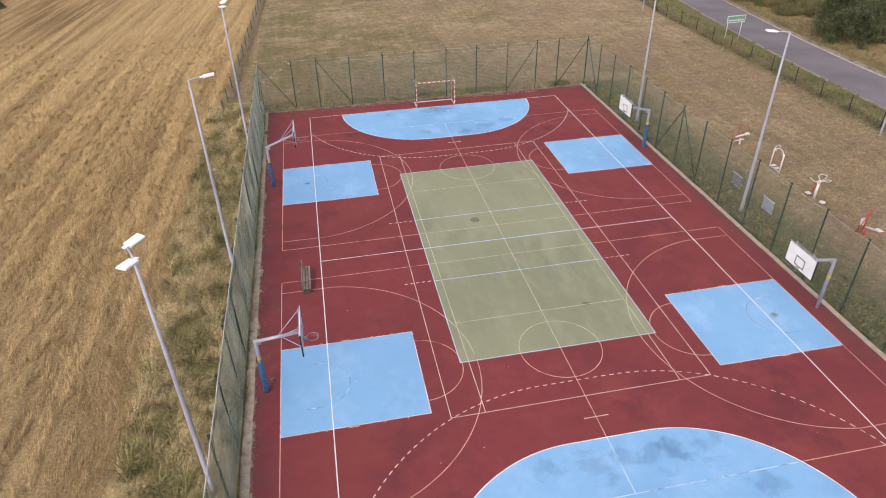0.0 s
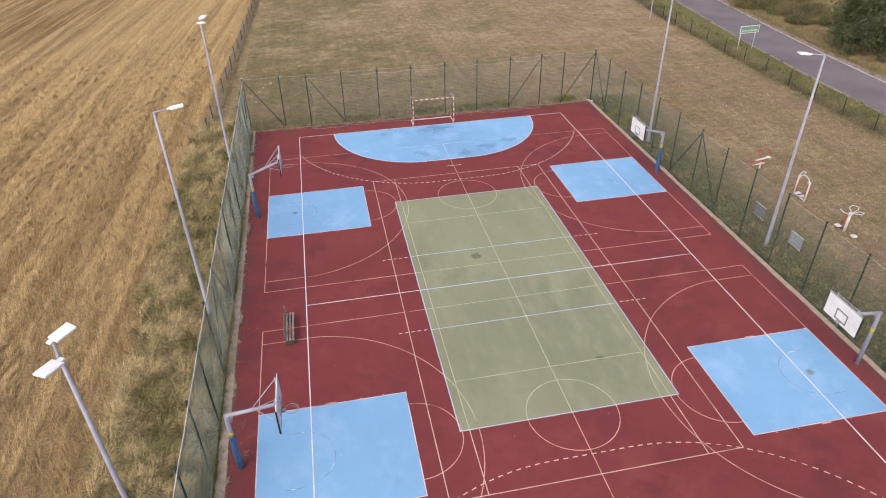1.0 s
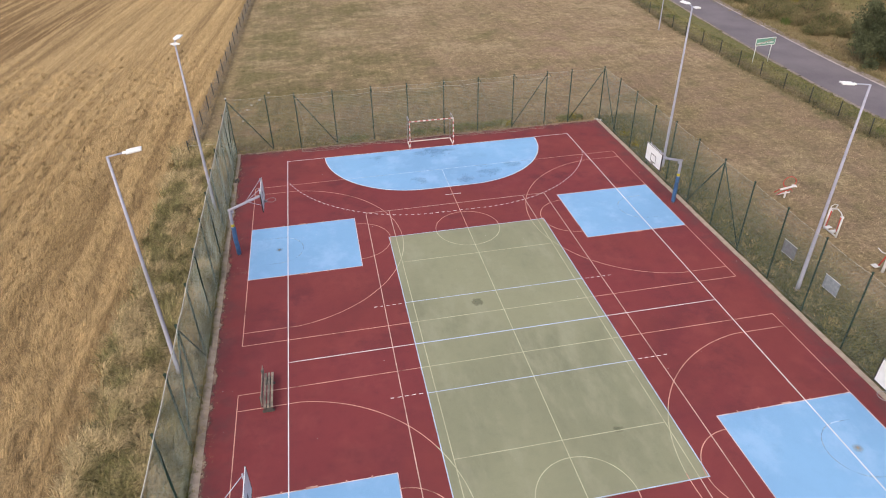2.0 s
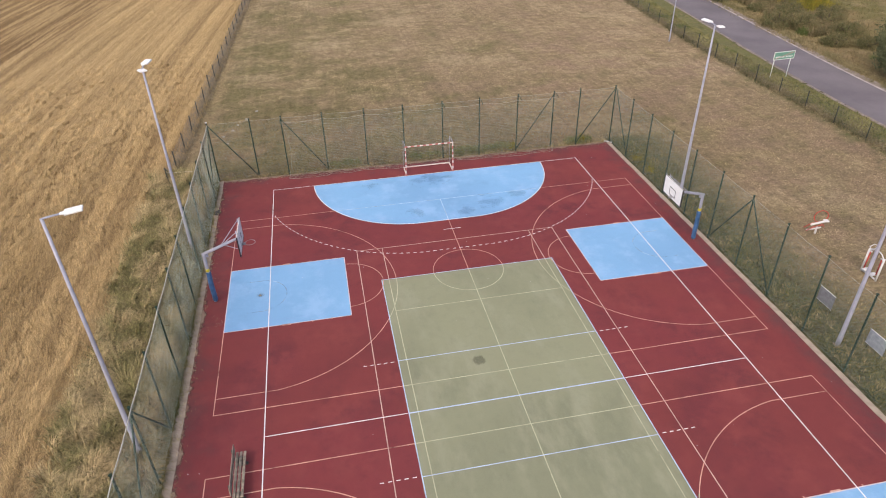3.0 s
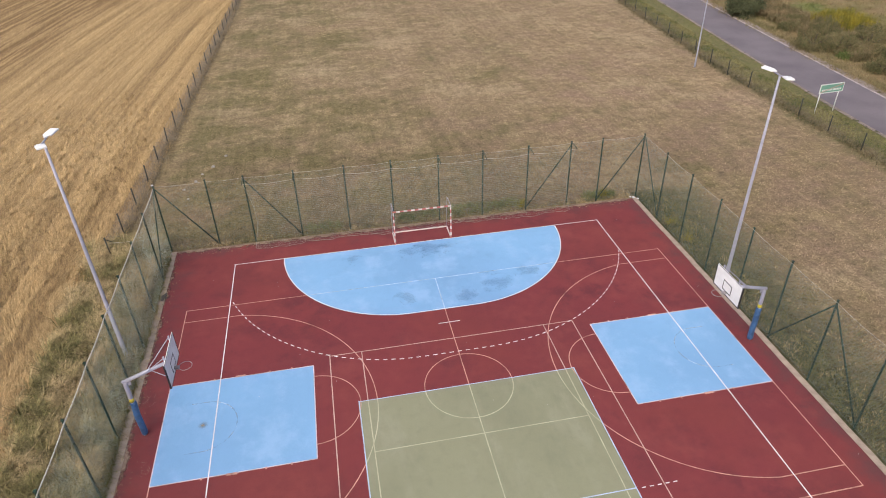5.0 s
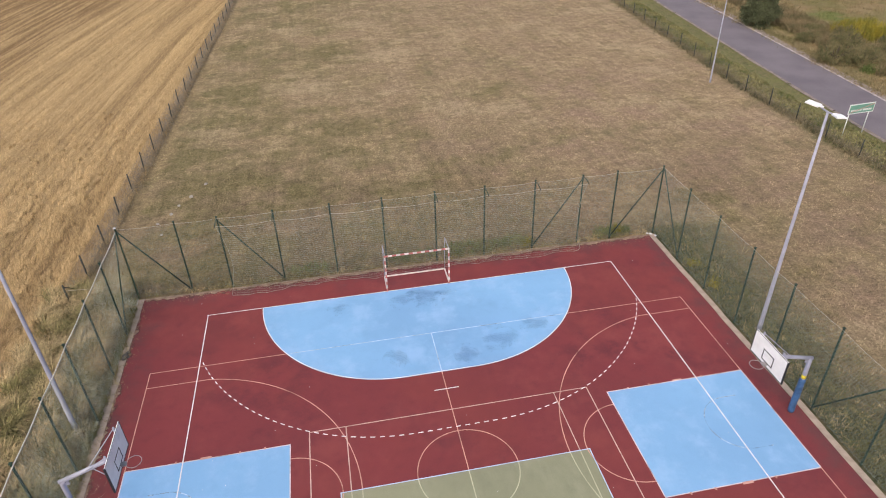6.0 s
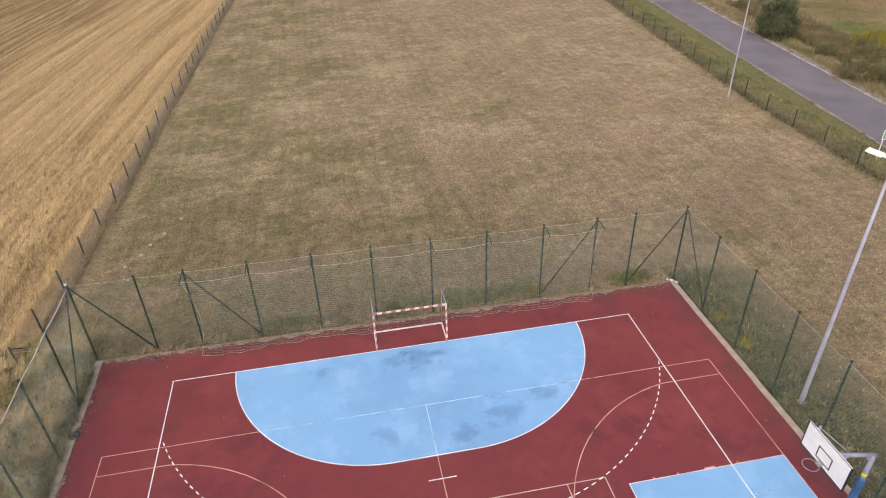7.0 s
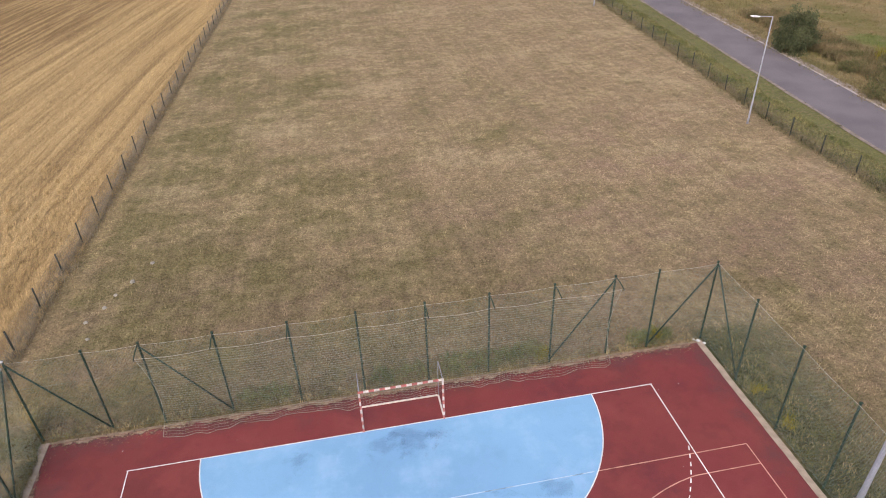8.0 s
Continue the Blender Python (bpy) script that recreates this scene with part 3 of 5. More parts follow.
# volleyball
for s in (-1, 1):
    line(dense((s * 4.475, -9.0), (s * 4.475, 9.0)), 0.040, VOLLEY_LINE, 0.0170)
    line(dense((-4.5, s * 8.975), (4.5, s * 8.975)), 0.040, VOLLEY_LINE, 0.0176)
    line(dense((-4.5, s * 3.0), (4.5, s * 3.0)), 0.040, VOLLEY_LINE, 0.0182)
    for e in (-1, 1):
        for i in range(5):
            x = 4.66 + i * 0.29
            line([(e * x, s * 2.97), (e * (x + 0.15), s * 2.97)], 0.040, WHITE_LINE, 0.0188, "dash")
line(dense((-4.5, 0), (4.5, 0)), 0.06, VOLLEY_LINE, 0.0192)

# handball
for s in (-1, 1):
    line(dense((s * 10, -20.0), (s * 10, 20.0)), 0.043, WHITE_LINE, 0.0220)
    line(dense((-10.04, s * 20.0), (10.04, s * 20.0)), 0.043, WHITE_LINE, 0.0228)
    a, b = sorted((s * 4.53, s * 9.96))
    line(dense((a, 0), (b, 0)), 0.043, WHITE_LINE, 0.0236)
    line(goal_outline(s, 5.98), 0.043, WHITE_LINE, 0.0160)
    line([(-0.5, s * 13.0), (0.5, s * 13.0)], 0.043, WHITE_LINE if s > 0 else FADED_LINE, 0.0200)
    way = goal_outline(s, 9.0)
    run = np.r_[0, np.cumsum([math.dist(p, q) for p, q in zip(way, way[1:])])]
    wx, wy = np.array(way).T
    d = 0.0
    while d < run[-1] - 0.3:
        ds = np.linspace(d, d + 0.19, 3)
        px, py = np.interp(ds, run, wx), np.interp(ds, run, wy)
        if np.abs(px).max() < 10.0:
            line(list(zip(px, py)), 0.043, WHITE_LINE if s > 0 else FADED_LINE, 0.0206, "dash")
        d += 0.36


# wet-looking dark rings left on the green paint
def stain(x, y, r, label, colour=(0.085, 0.082, 0.060), uneven=0.15, least=0.45, grain=5.0, core=0.05):
    k = [(x + (r * (1 + 0.10 * math.sin(3 * a + x))) * math.cos(a), y + (r * (1 + 0.08 * math.sin(2 * a + y))) * math.sin(a)) for a in (2 * math.pi * i / 28 for i in range(28))]
    bm = bmesh.new()
    bm.faces.new([bm.verts.new((px, py, 0.0066)) for px, py in k])
    m = Mat("dark_stain", 0.8)
    reach = m.n.new("ShaderNodeVectorMath")
    reach.operation = "DISTANCE"
    m.l.new(m.co, reach.inputs[0])
    reach.inputs[1].default_value = (x, y, 0.0066)
    ragged_edge = m.math("ADD", reach.outputs["Value"], m.ramp(m.noise(grain, 4, 0.6), 0.2, 0.8, -uneven * r, uneven * r))
    gone = m.ramp(ragged_edge, core * r, 0.9 * r, least, 1.0)
    part("stain", bm, m.worn(colour, gone), court, label)


stain(-1.10, 2.32, 0.37, "round dark stain on the green paint", (0.110, 0.105, 0.072), least=0.62, core=0.55)
stain(2.25, -6.35, 0.26, "small dark stain on the green paint", (0.110, 0.112, 0.068), 0.35, 0.65, core=0.2)
stain(-10.45, 9.05, 0.24, "rusty stain on the blue paint", RUST)
stain(10.35, -9.0, 0.26, "rusty stain on the blue paint", RUST)

# washed-in dirt on the goal areas
SMEAR = (0.085, 0.160, 0.340)
for x, y, r in ((0.2, 19.15, 1.0), (-0.75, 19.0, 0.8), (1.2, 19.3, 0.6), (2.9, 15.5, 1.0), (1.3, 14.9, 0.7), (4.7, 16.0, 0.7), (-4.0, 18.9, 0.7), (-1.6, 15.2, 0.7),
                (-0.8, -15.1, 1.0), (-2.4, -14.9, 0.8), (1.5, -15.1, 1.0), (3.4, -15.2, 1.0), (0.3, -14.9, 0.8), (2.3, -14.95, 0.8), (4.7, -17.0, 0.8)):
    stain(x, y, r, "dark washed-in dirt on the blue paint", SMEAR, 0.8, 0.84, 1.2)


# ---- kerbs ----
def kerb(label, x, y0, y1, wide, turned=False, material=KERB, slant=0.0):
    ob = thing("kerb", pose(0, 0, 0), label, "kerb", kind="structure")
    metas = []
    for i in range(3):
        bm = box(bmesh.new(), -wide / 2, wide / 2, -0.499, 0.499, -0.2, 0.0, 0.006)
        me = bpy.data.meshes.new("kerb_stone")
        bm.to_mesh(me)
        bm.free()
        me.materials.append(material)
        metas.append(me)
    n = int(y1 - y0)
    for i in range(n):
        p = y0 + (i + 0.5) * (y1 - y0) / n
        z = 0.016 + random.uniform(-0.006, 0.006)
        j = random.uniform(-0.012, 0.012)
        m = pose(p, x + j, z, random.uniform(-1, 1), 0, 90 + random.uniform(-0.5, 0.5)) if turned else pose(x + j + slant * p, p, z, 0, random.uniform(-1.5, 1.5), random.uniform(-0.5, 0.5))
        shared("kerb_stone", random.choice(metas), ob, m)


kerb("pale concrete kerb stones beside the red court", 13.17, -22.0, 22.0, 0.26)
kerb("dirty concrete kerb stones overgrown with weeds", -13.275, -22.0, 22.0, 0.34, slant=-0.0045)
kerb("narrow soil-covered kerb stones under the wire fence", 21.96, -13.2, 13.2, 0.11, True, SOIL)


# ---- soil washed onto the court beside the overgrown kerb ----
def washed_soil():
    k = Mat("washed_soil", 0.95)
    x, y, z = k.xyz()
    tone = k.mix(k.ramp(k.noise(1.6, 6, 0.7), 0.35, 0.65), (0.320, 0.240, 0.185), (0.205, 0.125, 0.095))
    wander = k.ramp(k.noise(1.2, 8, 0.78), 0.3, 0.7, -0.20, 0.20)
    west = k.math("ADD", k.math("ADD", x, k.math("MULTIPLY", y, 0.0045)), wander)
    north = k.math("ADD", y, wander)
    gone = k.math("MULTIPLY", k.ramp(west, -13.18, -12.96), k.ramp(north, 21.90, 21.66))
    soil = k.worn(k.scaled(tone, k.ramp(k.noise(25.0, 4, 0.7), 0.2, 0.8, 0.75, 1.25)), gone)
    ys = np.arange(-21.8, 21.3, 0.6)
    v, f = ribbon([(-12.92 - 0.0045 * y, y) for y in ys], 0.38, 0.0042)
    tagged(raw("soil_strip", v, f, soil), "thin pale soil washed over the red court edge", "soil", kind="structure")
    v, f = ribbon([(x, 21.68) for x in np.arange(-13.1, 13.2, 0.6)], 0.40, 0.0046)
    tagged(raw("soil_strip", v, f, soil), "thin pale soil and straw under the hanging net", "soil", kind="structure")


washed_soil()


# ---- wire fences ----
def chain_link(name, parent, length, height, bulge, seed, gap=0.075, gauge=0.0024, wire=None):
    """Diagonal wires in the plane y = 0 of the parent, which runs along its x axis, with soft bulges."""
    m = 9
    s = np.linspace(0, 1, m)
    rows = []
    for sign in (1, -1):
        for u0 in np.arange(-height, length, gap):
            lo, hi = max(0.0, -u0), min(height, length - u0)
            if hi - lo < 0.1:
                continue
            v = lo + (hi - lo) * s
            u = u0 + v
            rows.append(np.stack([u, 0 * u, v if sign > 0 else height - v], 1))
    p = np.array(rows)
    u, v = p[..., 0], p[..., 2]
    p[..., 1] = bulge * np.sin(np.pi * np.clip(v / height, 0, 1)) * (np.sin(u * 1.15 + seed) * 0.6 + np.sin(u * 0.43 + 2.1 * seed + 0.8 * v) + 0.5 * np.sin(2.9 * u + v))
    p[..., 2] = p[..., 2] + 0.03
    vs, fs = wires(p, gauge, (0, 1, 0), (0.7, 0, 0.7))
    return raw(name, vs, fs, wire, parent)


def court_fence(label, m, length, spots, braces, bulge, seed, height=3.92, net_arms=(), rope=0.012, gauge=0.0024, ends=(0, 0), wire=None, gap=0.075):
    ob = thing("wire_fence", m, label, "fence", "fences round the court")
    for x in spots[ends[0]:len(spots) - ends[1]]:
        bm = tube(bmesh.new(), [(x, 0.05, -0.4), (x, 0.05, height + 0.06)], 0.040, 10)
        box(bm, x - 0.045, x + 0.045, 0.005, 0.095, height + 0.06, height + 0.085)
        part("post", bm, FENCE_GREEN, ob, smooth=False)
    for a, b in braces:
        bar("brace", [(a, 0.05, height - 0.12), (b, 0.05, 0.05)], 0.033, FENCE_GREEN, ob, 8)
    for x in net_arms:
        bar("net_arm", [(x, 0.02, height + 0.03), (x, -0.40, height + 0.04), (x, -0.76, height - 0.02)], 0.022, FENCE_GREEN, ob, 8)
        bar("arm_hook", [(x, -0.76, height + 0.0), (x, -0.76, height - 0.09)], 0.016, BLACK, ob, 6)
    for z, r in ((0.08, 0.002), (1.35, 0.002), (2.65, 0.0025)):
        bar("tension_wire", [(x, 0.0, z + 0.03 * math.sin(x)) for x in np.arange(0, length + 0.1, length / 12)], r, WIRE, ob, 4)
    pts = []
    for a, b in zip(spots, spots[1:]):
        for i in range(4):
            f = i / 4
            pts.append((a + (b - a) * f, 0.0, height - 0.055 * math.sin(math.pi * f)))
    pts.append((spots[-1], 0.0, height))
    bar("top_wire", pts, rope, ROPE, ob, 6)
    chain_link("wire_mesh", ob, length, height - 0.05, bulge, seed, gap, gauge, wire or WIRE)
    return ob


far_spots = [0.0, 2.55, 4.47, 7.03, 9.68, 12.20, 14.82, 17.34, 19.97, 22.48, 24.35, 26.88]
court_fence("tall green wire fence with net arms behind the goal", pose(-13.5, 22.16, 0), 26.88, far_spots,
                        [(0.0, 2.55), (4.47, 7.03), (22.48, 19.97), (26.88, 24.35)], 0.02, 1.0, net_arms=far_spots[2:10], rope=0.004)
right_spots = [2.64 * i for i in range(17)] + [44.3]
court_fence("tall green wire fence beside the gym lawn", pose(13.40, 22.22, 0, 0, 0, -90), 44.3, right_spots,
            [(0.0, 2.64), (15.84, 13.2), (15.84, 18.48)], 0.02, 2.0, rope=0.004, ends=(1, 0))
left_spots = [2.6 * i for i in range(18)]
court_fence("tall green wire fence with a white top rope beside the field", pose(-13.45, -22.25, 0, 0, 0, 90), 44.2, left_spots,
            [(44.2, 41.6), (20.8, 23.4), (20.8, 18.2)], 0.055, 3.0, height=3.9, rope=0.019, gauge=0.0018, gap=0.05, ends=(0, 1), wire=VEIL_WIRE)
cap = thing("post_cap", pose(-13.52, 22.16, 3.98), "small white plastic cap on the fence corner", "cap")
part("cap", box(bmesh.new(), -0.04, 0.08, -0.04, 0.04, 0.0, 0.06, 0.012), LITTER, cap)


# ---- ball net behind the goal ----
def ball_net():
    ob = thing("ball_net", pose(-9.0, 21.42, 0), "pale square-mesh ball net hanging behind the goal", "net")
    length, height, g = 17.9, 3.93, 0.12
    nx, nz = int(length / g) + 1, 35

    def spot(u, v):
        """u along, v from 0 at the top rope to 1 at the foot."""
        u, v = np.asarray(u, float), np.asarray(v, float)
        span = (u % 2.56) / 2.56
        top = height - 0.09 * np.sin(np.pi * span) - 0.05
        drawn = 0.35 * np.exp(-u / 0.9) * np.sin(np.pi * np.clip(v, 0, 1)) - 0.35 * np.exp(-(length - u) / 0.9) * np.sin(np.pi * np.clip(v, 0, 1))
        fold = 0.05 * np.sin(u * 2.3 + 1.5 * v) * v + 0.03 * np.sin(u * 7.1) * v
        z = top * (1 - v) ** 1.0 + 0.02
        foot = np.clip((v - 0.90) / 0.10, 0, 1)
        y = fold - foot * (0.06 + 0.10 * np.sin(u * 0.9 + 0.5) + 0.05 * np.sin(u * 3.7) + 0.03 * np.sin(u * 8.3))
        return np.stack([u + drawn, y, np.maximum(z, 0.035)], -1)

    us, vs = np.linspace(0, length, nx), np.linspace(0, 1, nz)
    flat = np.array([spot(np.linspace(0, length, 120), np.full(120, v)) for v in vs])
    down = np.array([spot(np.full(24, u), np.linspace(0, 1, 24)) for u in us])
    a, fa = wires(flat, 0.0038, (0, 1, 0), (0, 0, 1))
    b, fb = wires(down, 0.0013, (0, 1, 0), (1, 0, 0))
    raw("netting", np.r_[a, b], np.r_[fa, fb + len(a)], NET_CORD, ob)
    bar("top_rope", [tuple(p) for p in spot(np.linspace(0, length, 57), np.zeros(57))], 0.006, ROPE, ob, 6)
    bar("foot_rope", [tuple(p) for p in spot(np.linspace(0, length, 90), np.ones(90))], 0.006, NET_CORD, ob, 6)
    for u in (0.0, length):
        bar("side_rope", [tuple(p) for p in spot(np.full(16, u), np.linspace(0, 1, 16))], 0.008, NET_CORD, ob, 6)


ball_net()


# ---- goal ----
def striped(name, a, b, parent, first=0):
    """A square post of 8 cm in red and white lengths."""
    a, b = Vector(a), Vector(b)
    post = thing(name, pose(0, 0, 0), "", "")
    post.parent = parent
    n = max(3, round((b - a).length / 0.2))
    for i in range(n):
        p, q = a + (b - a) * (i / n), a + (b - a) * ((i + 1) / n)
        lo, hi = [min(u, v) - (0.034 if u == v else 0) for u, v in zip(p, q)], [max(u, v) + (0.034 if u == v else 0) for u, v in zip(p, q)]
        block("band", lo[0], hi[0], lo[1], hi[1], lo[2], hi[2], (FADED_RED, GOAL_WHITE)[(i + first) % 2], post, 0.006)
    return post


def goal():
    ob = thing("handball_goal", pose(0, 20.02, 0), "red and white striped steel goal without a net", "goal")
    for s in (-1, 1):
        striped("post", (s * 1.54, 0, 0), (s * 1.54, 0, 2.0), ob)
        bar("stanchion", [(s * 1.54, 0.02, 2.05), (s * 1.54, 0.45, 2.10), (s * 1.54, 0.98, 2.06)], 0.017, GALV, ob, 8)
        bar("rear_strut", [(s * 1.54, 0.98, 2.06), (s * 1.54, 1.12, 1.2), (s * 1.54, 1.20, 0.06)], 0.012, GALV, ob, 8)
        block("ground_bar", s * 1.54 - 0.03, s * 1.54 + 0.03, 0.04, 1.22, 0.005, 0.055, GOAL_WHITE, ob, 0.008)
    striped("crossbar", (-1.58, 0, 2.04), (1.58, 0, 2.04), ob)
    block("rear_bar", -1.51, 1.51, 1.20, 1.26, 0.005, 0.06, GOAL_WHITE, ob, 0.008)


goal()


# ---- basketball hoops ----
def basketball_hoop(name, label, padded, netted=False, low=2.67, tall=1.05, reach=1.77):
    """Faces along +x; the pole's foot is at the origin; low is the height of the board's lower edge."""
    ob = thing(name, pose(0, 0, 0), label, "basketball hoop", "hoops round the court")
    bar("pole", [(0, 0, -0.3), (0, 0, 2.55), (0.02, 0, 2.68), (0.10, 0, 2.76)], 0.078, GALV, ob, 14)
    bar("arm", [(-0.06, 0, 2.72), (reach - 0.10, 0, low + 0.47)], [0.072, 0.062], GALV, ob, 12)
    gus = bmesh.new()
    box(gus, 0.05, 0.20, -0.012, 0.012, 2.56, 2.74, 0.0)
    part("gusset", gus, GALV, ob)
    if padded:
        bm = bmesh.new()
        prof = [(0.05, 0.125), (0.10, 0.140), (0.45, 0.135), (0.50, 0.122), (0.55, 0.136), (0.95, 0.140), (1.0, 0.124), (1.05, 0.138), (1.55, 0.130), (1.68, 0.138), (1.72, 0.10)]
        tube(bm, [(0.012 * math.sin(z * 5), 0.01 * math.cos(z * 4), z) for z, r in prof], [r * 0.87 for z, r in prof], 16)
        pad = part("pad", bm, PAD_BLUE, ob, "wrinkled blue vinyl pole pad", True)
        for z in (0.5, 1.0):
            bar("strap", [(0, 0, z - 0.02), (0, 0, z + 0.02)], 0.114, PAD_BLUE, pad, 16)
        bar("tape", [(0, 0, 1.76), (0, 0, 1.92)], 0.083, TAPE, ob, 14, "yellow warning tape")
    else:
        bar("tape", [(0, 0, 1.78), (0, 0, 1.94)], 0.083, TAPE, ob, 14, "yellow warning tape")
    x, z0, z1 = reach, low, low + tall
    board = part("backboard", box(bmesh.new(), x, x + 0.03, -0.9, 0.9, z0, z1, 0.004), WHITE, ob, "white backboard with black lines")
    f = x + 0.0335
    for y0, y1, a, b in ((-0.9, 0.9, z0, z0 + 0.028), (-0.9, 0.9, z1 - 0.028, z1), (-0.9, -0.872, z0 + 0.028, z1 - 0.028), (0.872, 0.9, z0 + 0.028, z1 - 0.028)):
        block("border", f - 0.003, f, y0, y1, a, b, BLACK, board)
    for y0, y1, a, b in ((-0.295, 0.295, z0 + 0.15, z0 + 0.19), (-0.295, 0.295, z0 + 0.56, z0 + 0.60), (-0.295, -0.255, z0 + 0.19, z0 + 0.56), (0.255, 0.295, z0 + 0.19, z0 + 0.56)):
        block("target_line", f - 0.003, f, y0, y1, a, b, BLACK, board)
    for y0, y1, a, b in ((-0.912, -0.901, z0 - 0.014, z1), (0.901, 0.912, z0 - 0.014, z1), (-0.90, 0.90, z0 - 0.014, z0 - 0.001)):
        block("edge_strip", x - 0.02, x + 0.036, y0, y1, a, b, BLACK, board)
    frame_bm = bmesh.new()
    for y in (-0.55, 0.55):
        box(frame_bm, x - 0.05, x - 0.002, y - 0.025, y + 0.025, z0 + 0.08, z1 + 0.12)
    for z in (z0 + 0.25, z1 - 0.25):
        box(frame_bm, x - 0.055, x - 0.012, -0.55, 0.55, z - 0.025, z + 0.025)
    box(frame_bm, x - 0.12, x - 0.004, -0.12, 0.12, z0 + 0.35, z0 + 0.63)
    part("board_frame", frame_bm, GALV, ob)
    for s in (-1, 1):
        bar("brace", [(0.85, 0.03 * s, 2.72 + (low - 2.25) * 0.53), (x - 0.04, 0.55 * s, z1 + 0.05)], 0.015, GALV, ob, 8)
        bar("brace", [(1.0, 0.03 * s, 2.72 + (low - 2.25) * 0.60), (x - 0.04, 0.55 * s, z0 + 0.2)], 0.013, GALV, ob, 8)
    rz, rx = z0 + 0.16, x + 0.03 + 0.15 + 0.225
    rim = bar("rim", [(rx + 0.228 * math.cos(a), 0.228 * math.sin(a), rz) for a in (2 * math.pi * i / 28 for i in range(28))], 0.011, RIM_GREY, ob, 8, "worn grey steel rim", closed=True)
    part("rim_bracket", box(bmesh.new(), x + 0.03, x + 0.19, -0.07, 0.07, rz - 0.07, rz + 0.008, 0.004), RIM_GREY, rim)
    if netted:
        lines = []
        for i in range(5):
            for q in (-1, 1):
                a0 = 2 * math.pi * (i - 1) / 12
                lines.append([(rx + r * math.cos(a0 + q * t), r * math.sin(a0 + q * t), rz - h) for r, t, h in ((0.225, 0, 0), (0.21, 0.14, 0.05), (0.19, 0.27, 0.10), (0.17, 0.36, 0.15))])
        v, fs = wires(lines, 0.0035, (1, 0, 0), (0, 1, 0))
        raw("hoop_net", v, fs, ROPE, ob)
    return ob


hoop = basketball_hoop("basketball_hoop", "grey basketball hoop with blue pole pad and torn net", True, True, 2.43)
hoop.matrix_basis = pose(-12.55, -8.93, 0)
hoop = basketball_hoop("basketball_hoop", "grey basketball hoop with a blue padded pole", True, low=2.92)
hoop.matrix_basis = pose(-12.57, 9.08, 0)
hoop = basketball_hoop("basketball_hoop", "grey basketball hoop with a blue padded pole", True, low=2.70, tall=1.0)
hoop.matrix_basis = pose(12.57, 9.05, 0, 0, 0, 180)
hoop = basketball_hoop("basketball_hoop", "grey basketball hoop with a bare pole and yellow tape", False, low=2.49, tall=1.02)
hoop.matrix_basis = pose(12.58, -8.97, 0, 0, 0, 180)


# ---- bench ----
def bench():
    ob = thing("bench", pose(-10.75, -1.85, 0), "weathered wooden bench with backrest standing on the court", "bench")
    for y in (-0.75, 0.75):
        bm = bmesh.new()
        box(bm, -0.24, 0.22, y - 0.05, y + 0.05, 0.0, 0.07, 0.01)
        box(bm, -0.16, 0.16, y - 0.04, y + 0.04, 0.07, 0.40, 0.01)
        box(bm, -0.24, -0.19, y - 0.03, y + 0.03, 0.30, 0.84, 0.006)
        part("leg", bm, BENCH_IRON, ob)
    for i in range(3):
        x = -0.105 + i * 0.135
        block("seat_plank", x - 0.047, x + 0.047, -0.97, 0.97, 0.405, 0.445, OLD_WOOD, ob, 0.006)
    for i, z in enumerate((0.60, 0.72, 0.84)):
        block("back_plank", -0.185, -0.155, -0.97, 0.97, z - 0.045, z + 0.045, OLD_WOOD, ob, 0.006)


bench()


# ---- floodlights ----
def lamp_head(parent, m):
    bm = bmesh.new()
    box(bm, 0.0, 0.50, -0.165, 0.165, -0.03, 0.035, 0.018, m)
    box(bm, -0.12, 0.02, -0.07, 0.07, -0.025, 0.025, 0.01, m)
    box(bm, 0.08, 0.42, -0.12, 0.12, 0.034, 0.044, 0.004, m)
    head = part("lamp_head", bm, LAMP_WHITE, parent, "white flat floodlight head")
    part("lens", box(bmesh.new(), 0.04, 0.40, -0.13, 0.13, -0.036, -0.029, 0.0, m), LAMP_GLASS, head)


def lamp_pole(ob, height, r0=0.092, r1=0.046, foot=0.14):
    bm = tube(bmesh.new(), [(0, 0, -0.05), (0, 0, 0.5), (0, 0, 0.52), (0, 0, height * 0.5), (0, 0, height)], [r0 * 1.12, r0 * 1.12, r0, (r0 + r1) / 2, r1], 14)
    part("pole", bm, GALV, ob, "grey galvanised tapered pole", True)
    base = bmesh.new()
    box(base, -foot, foot, -foot, foot, -0.15, 0.012, 0.006)
    part("foot", base, KERB, ob, "square concrete foot")
    for sx in (-1, 1):
        for sy in (-1, 1):
            bar("bolt", [(sx * foot * 0.8, sy * foot * 0.8, 0.0), (sx * foot * 0.8, sy * foot * 0.8, 0.04)], 0.014, GALV, ob, 6)


def twin_light(x, y, turn, heads=((0.02, 0.42, 72), (0.02, -0.42, -62))):
    ob = thing("floodlight", pose(x, y, 0, 0, 0, turn), "tall grey floodlight pole with two white heads", "floodlight", "floodlights round the court")
    lamp_pole(ob, 10.1)
    (ax, ay, a), (bx, by, b) = heads
    bar("cross_arm", [(ax * 0.9, ay * 0.81, 10.14), (0, 0, 10.10), (bx * 0.9, by * 0.81, 10.14)], 0.032, GALV, ob, 8)
    lamp_head(ob, pose(ax, ay, 10.17, 0, -6, a))
    lamp_head(ob, pose(bx, by, 10.17, 0, -6, b))
    return ob


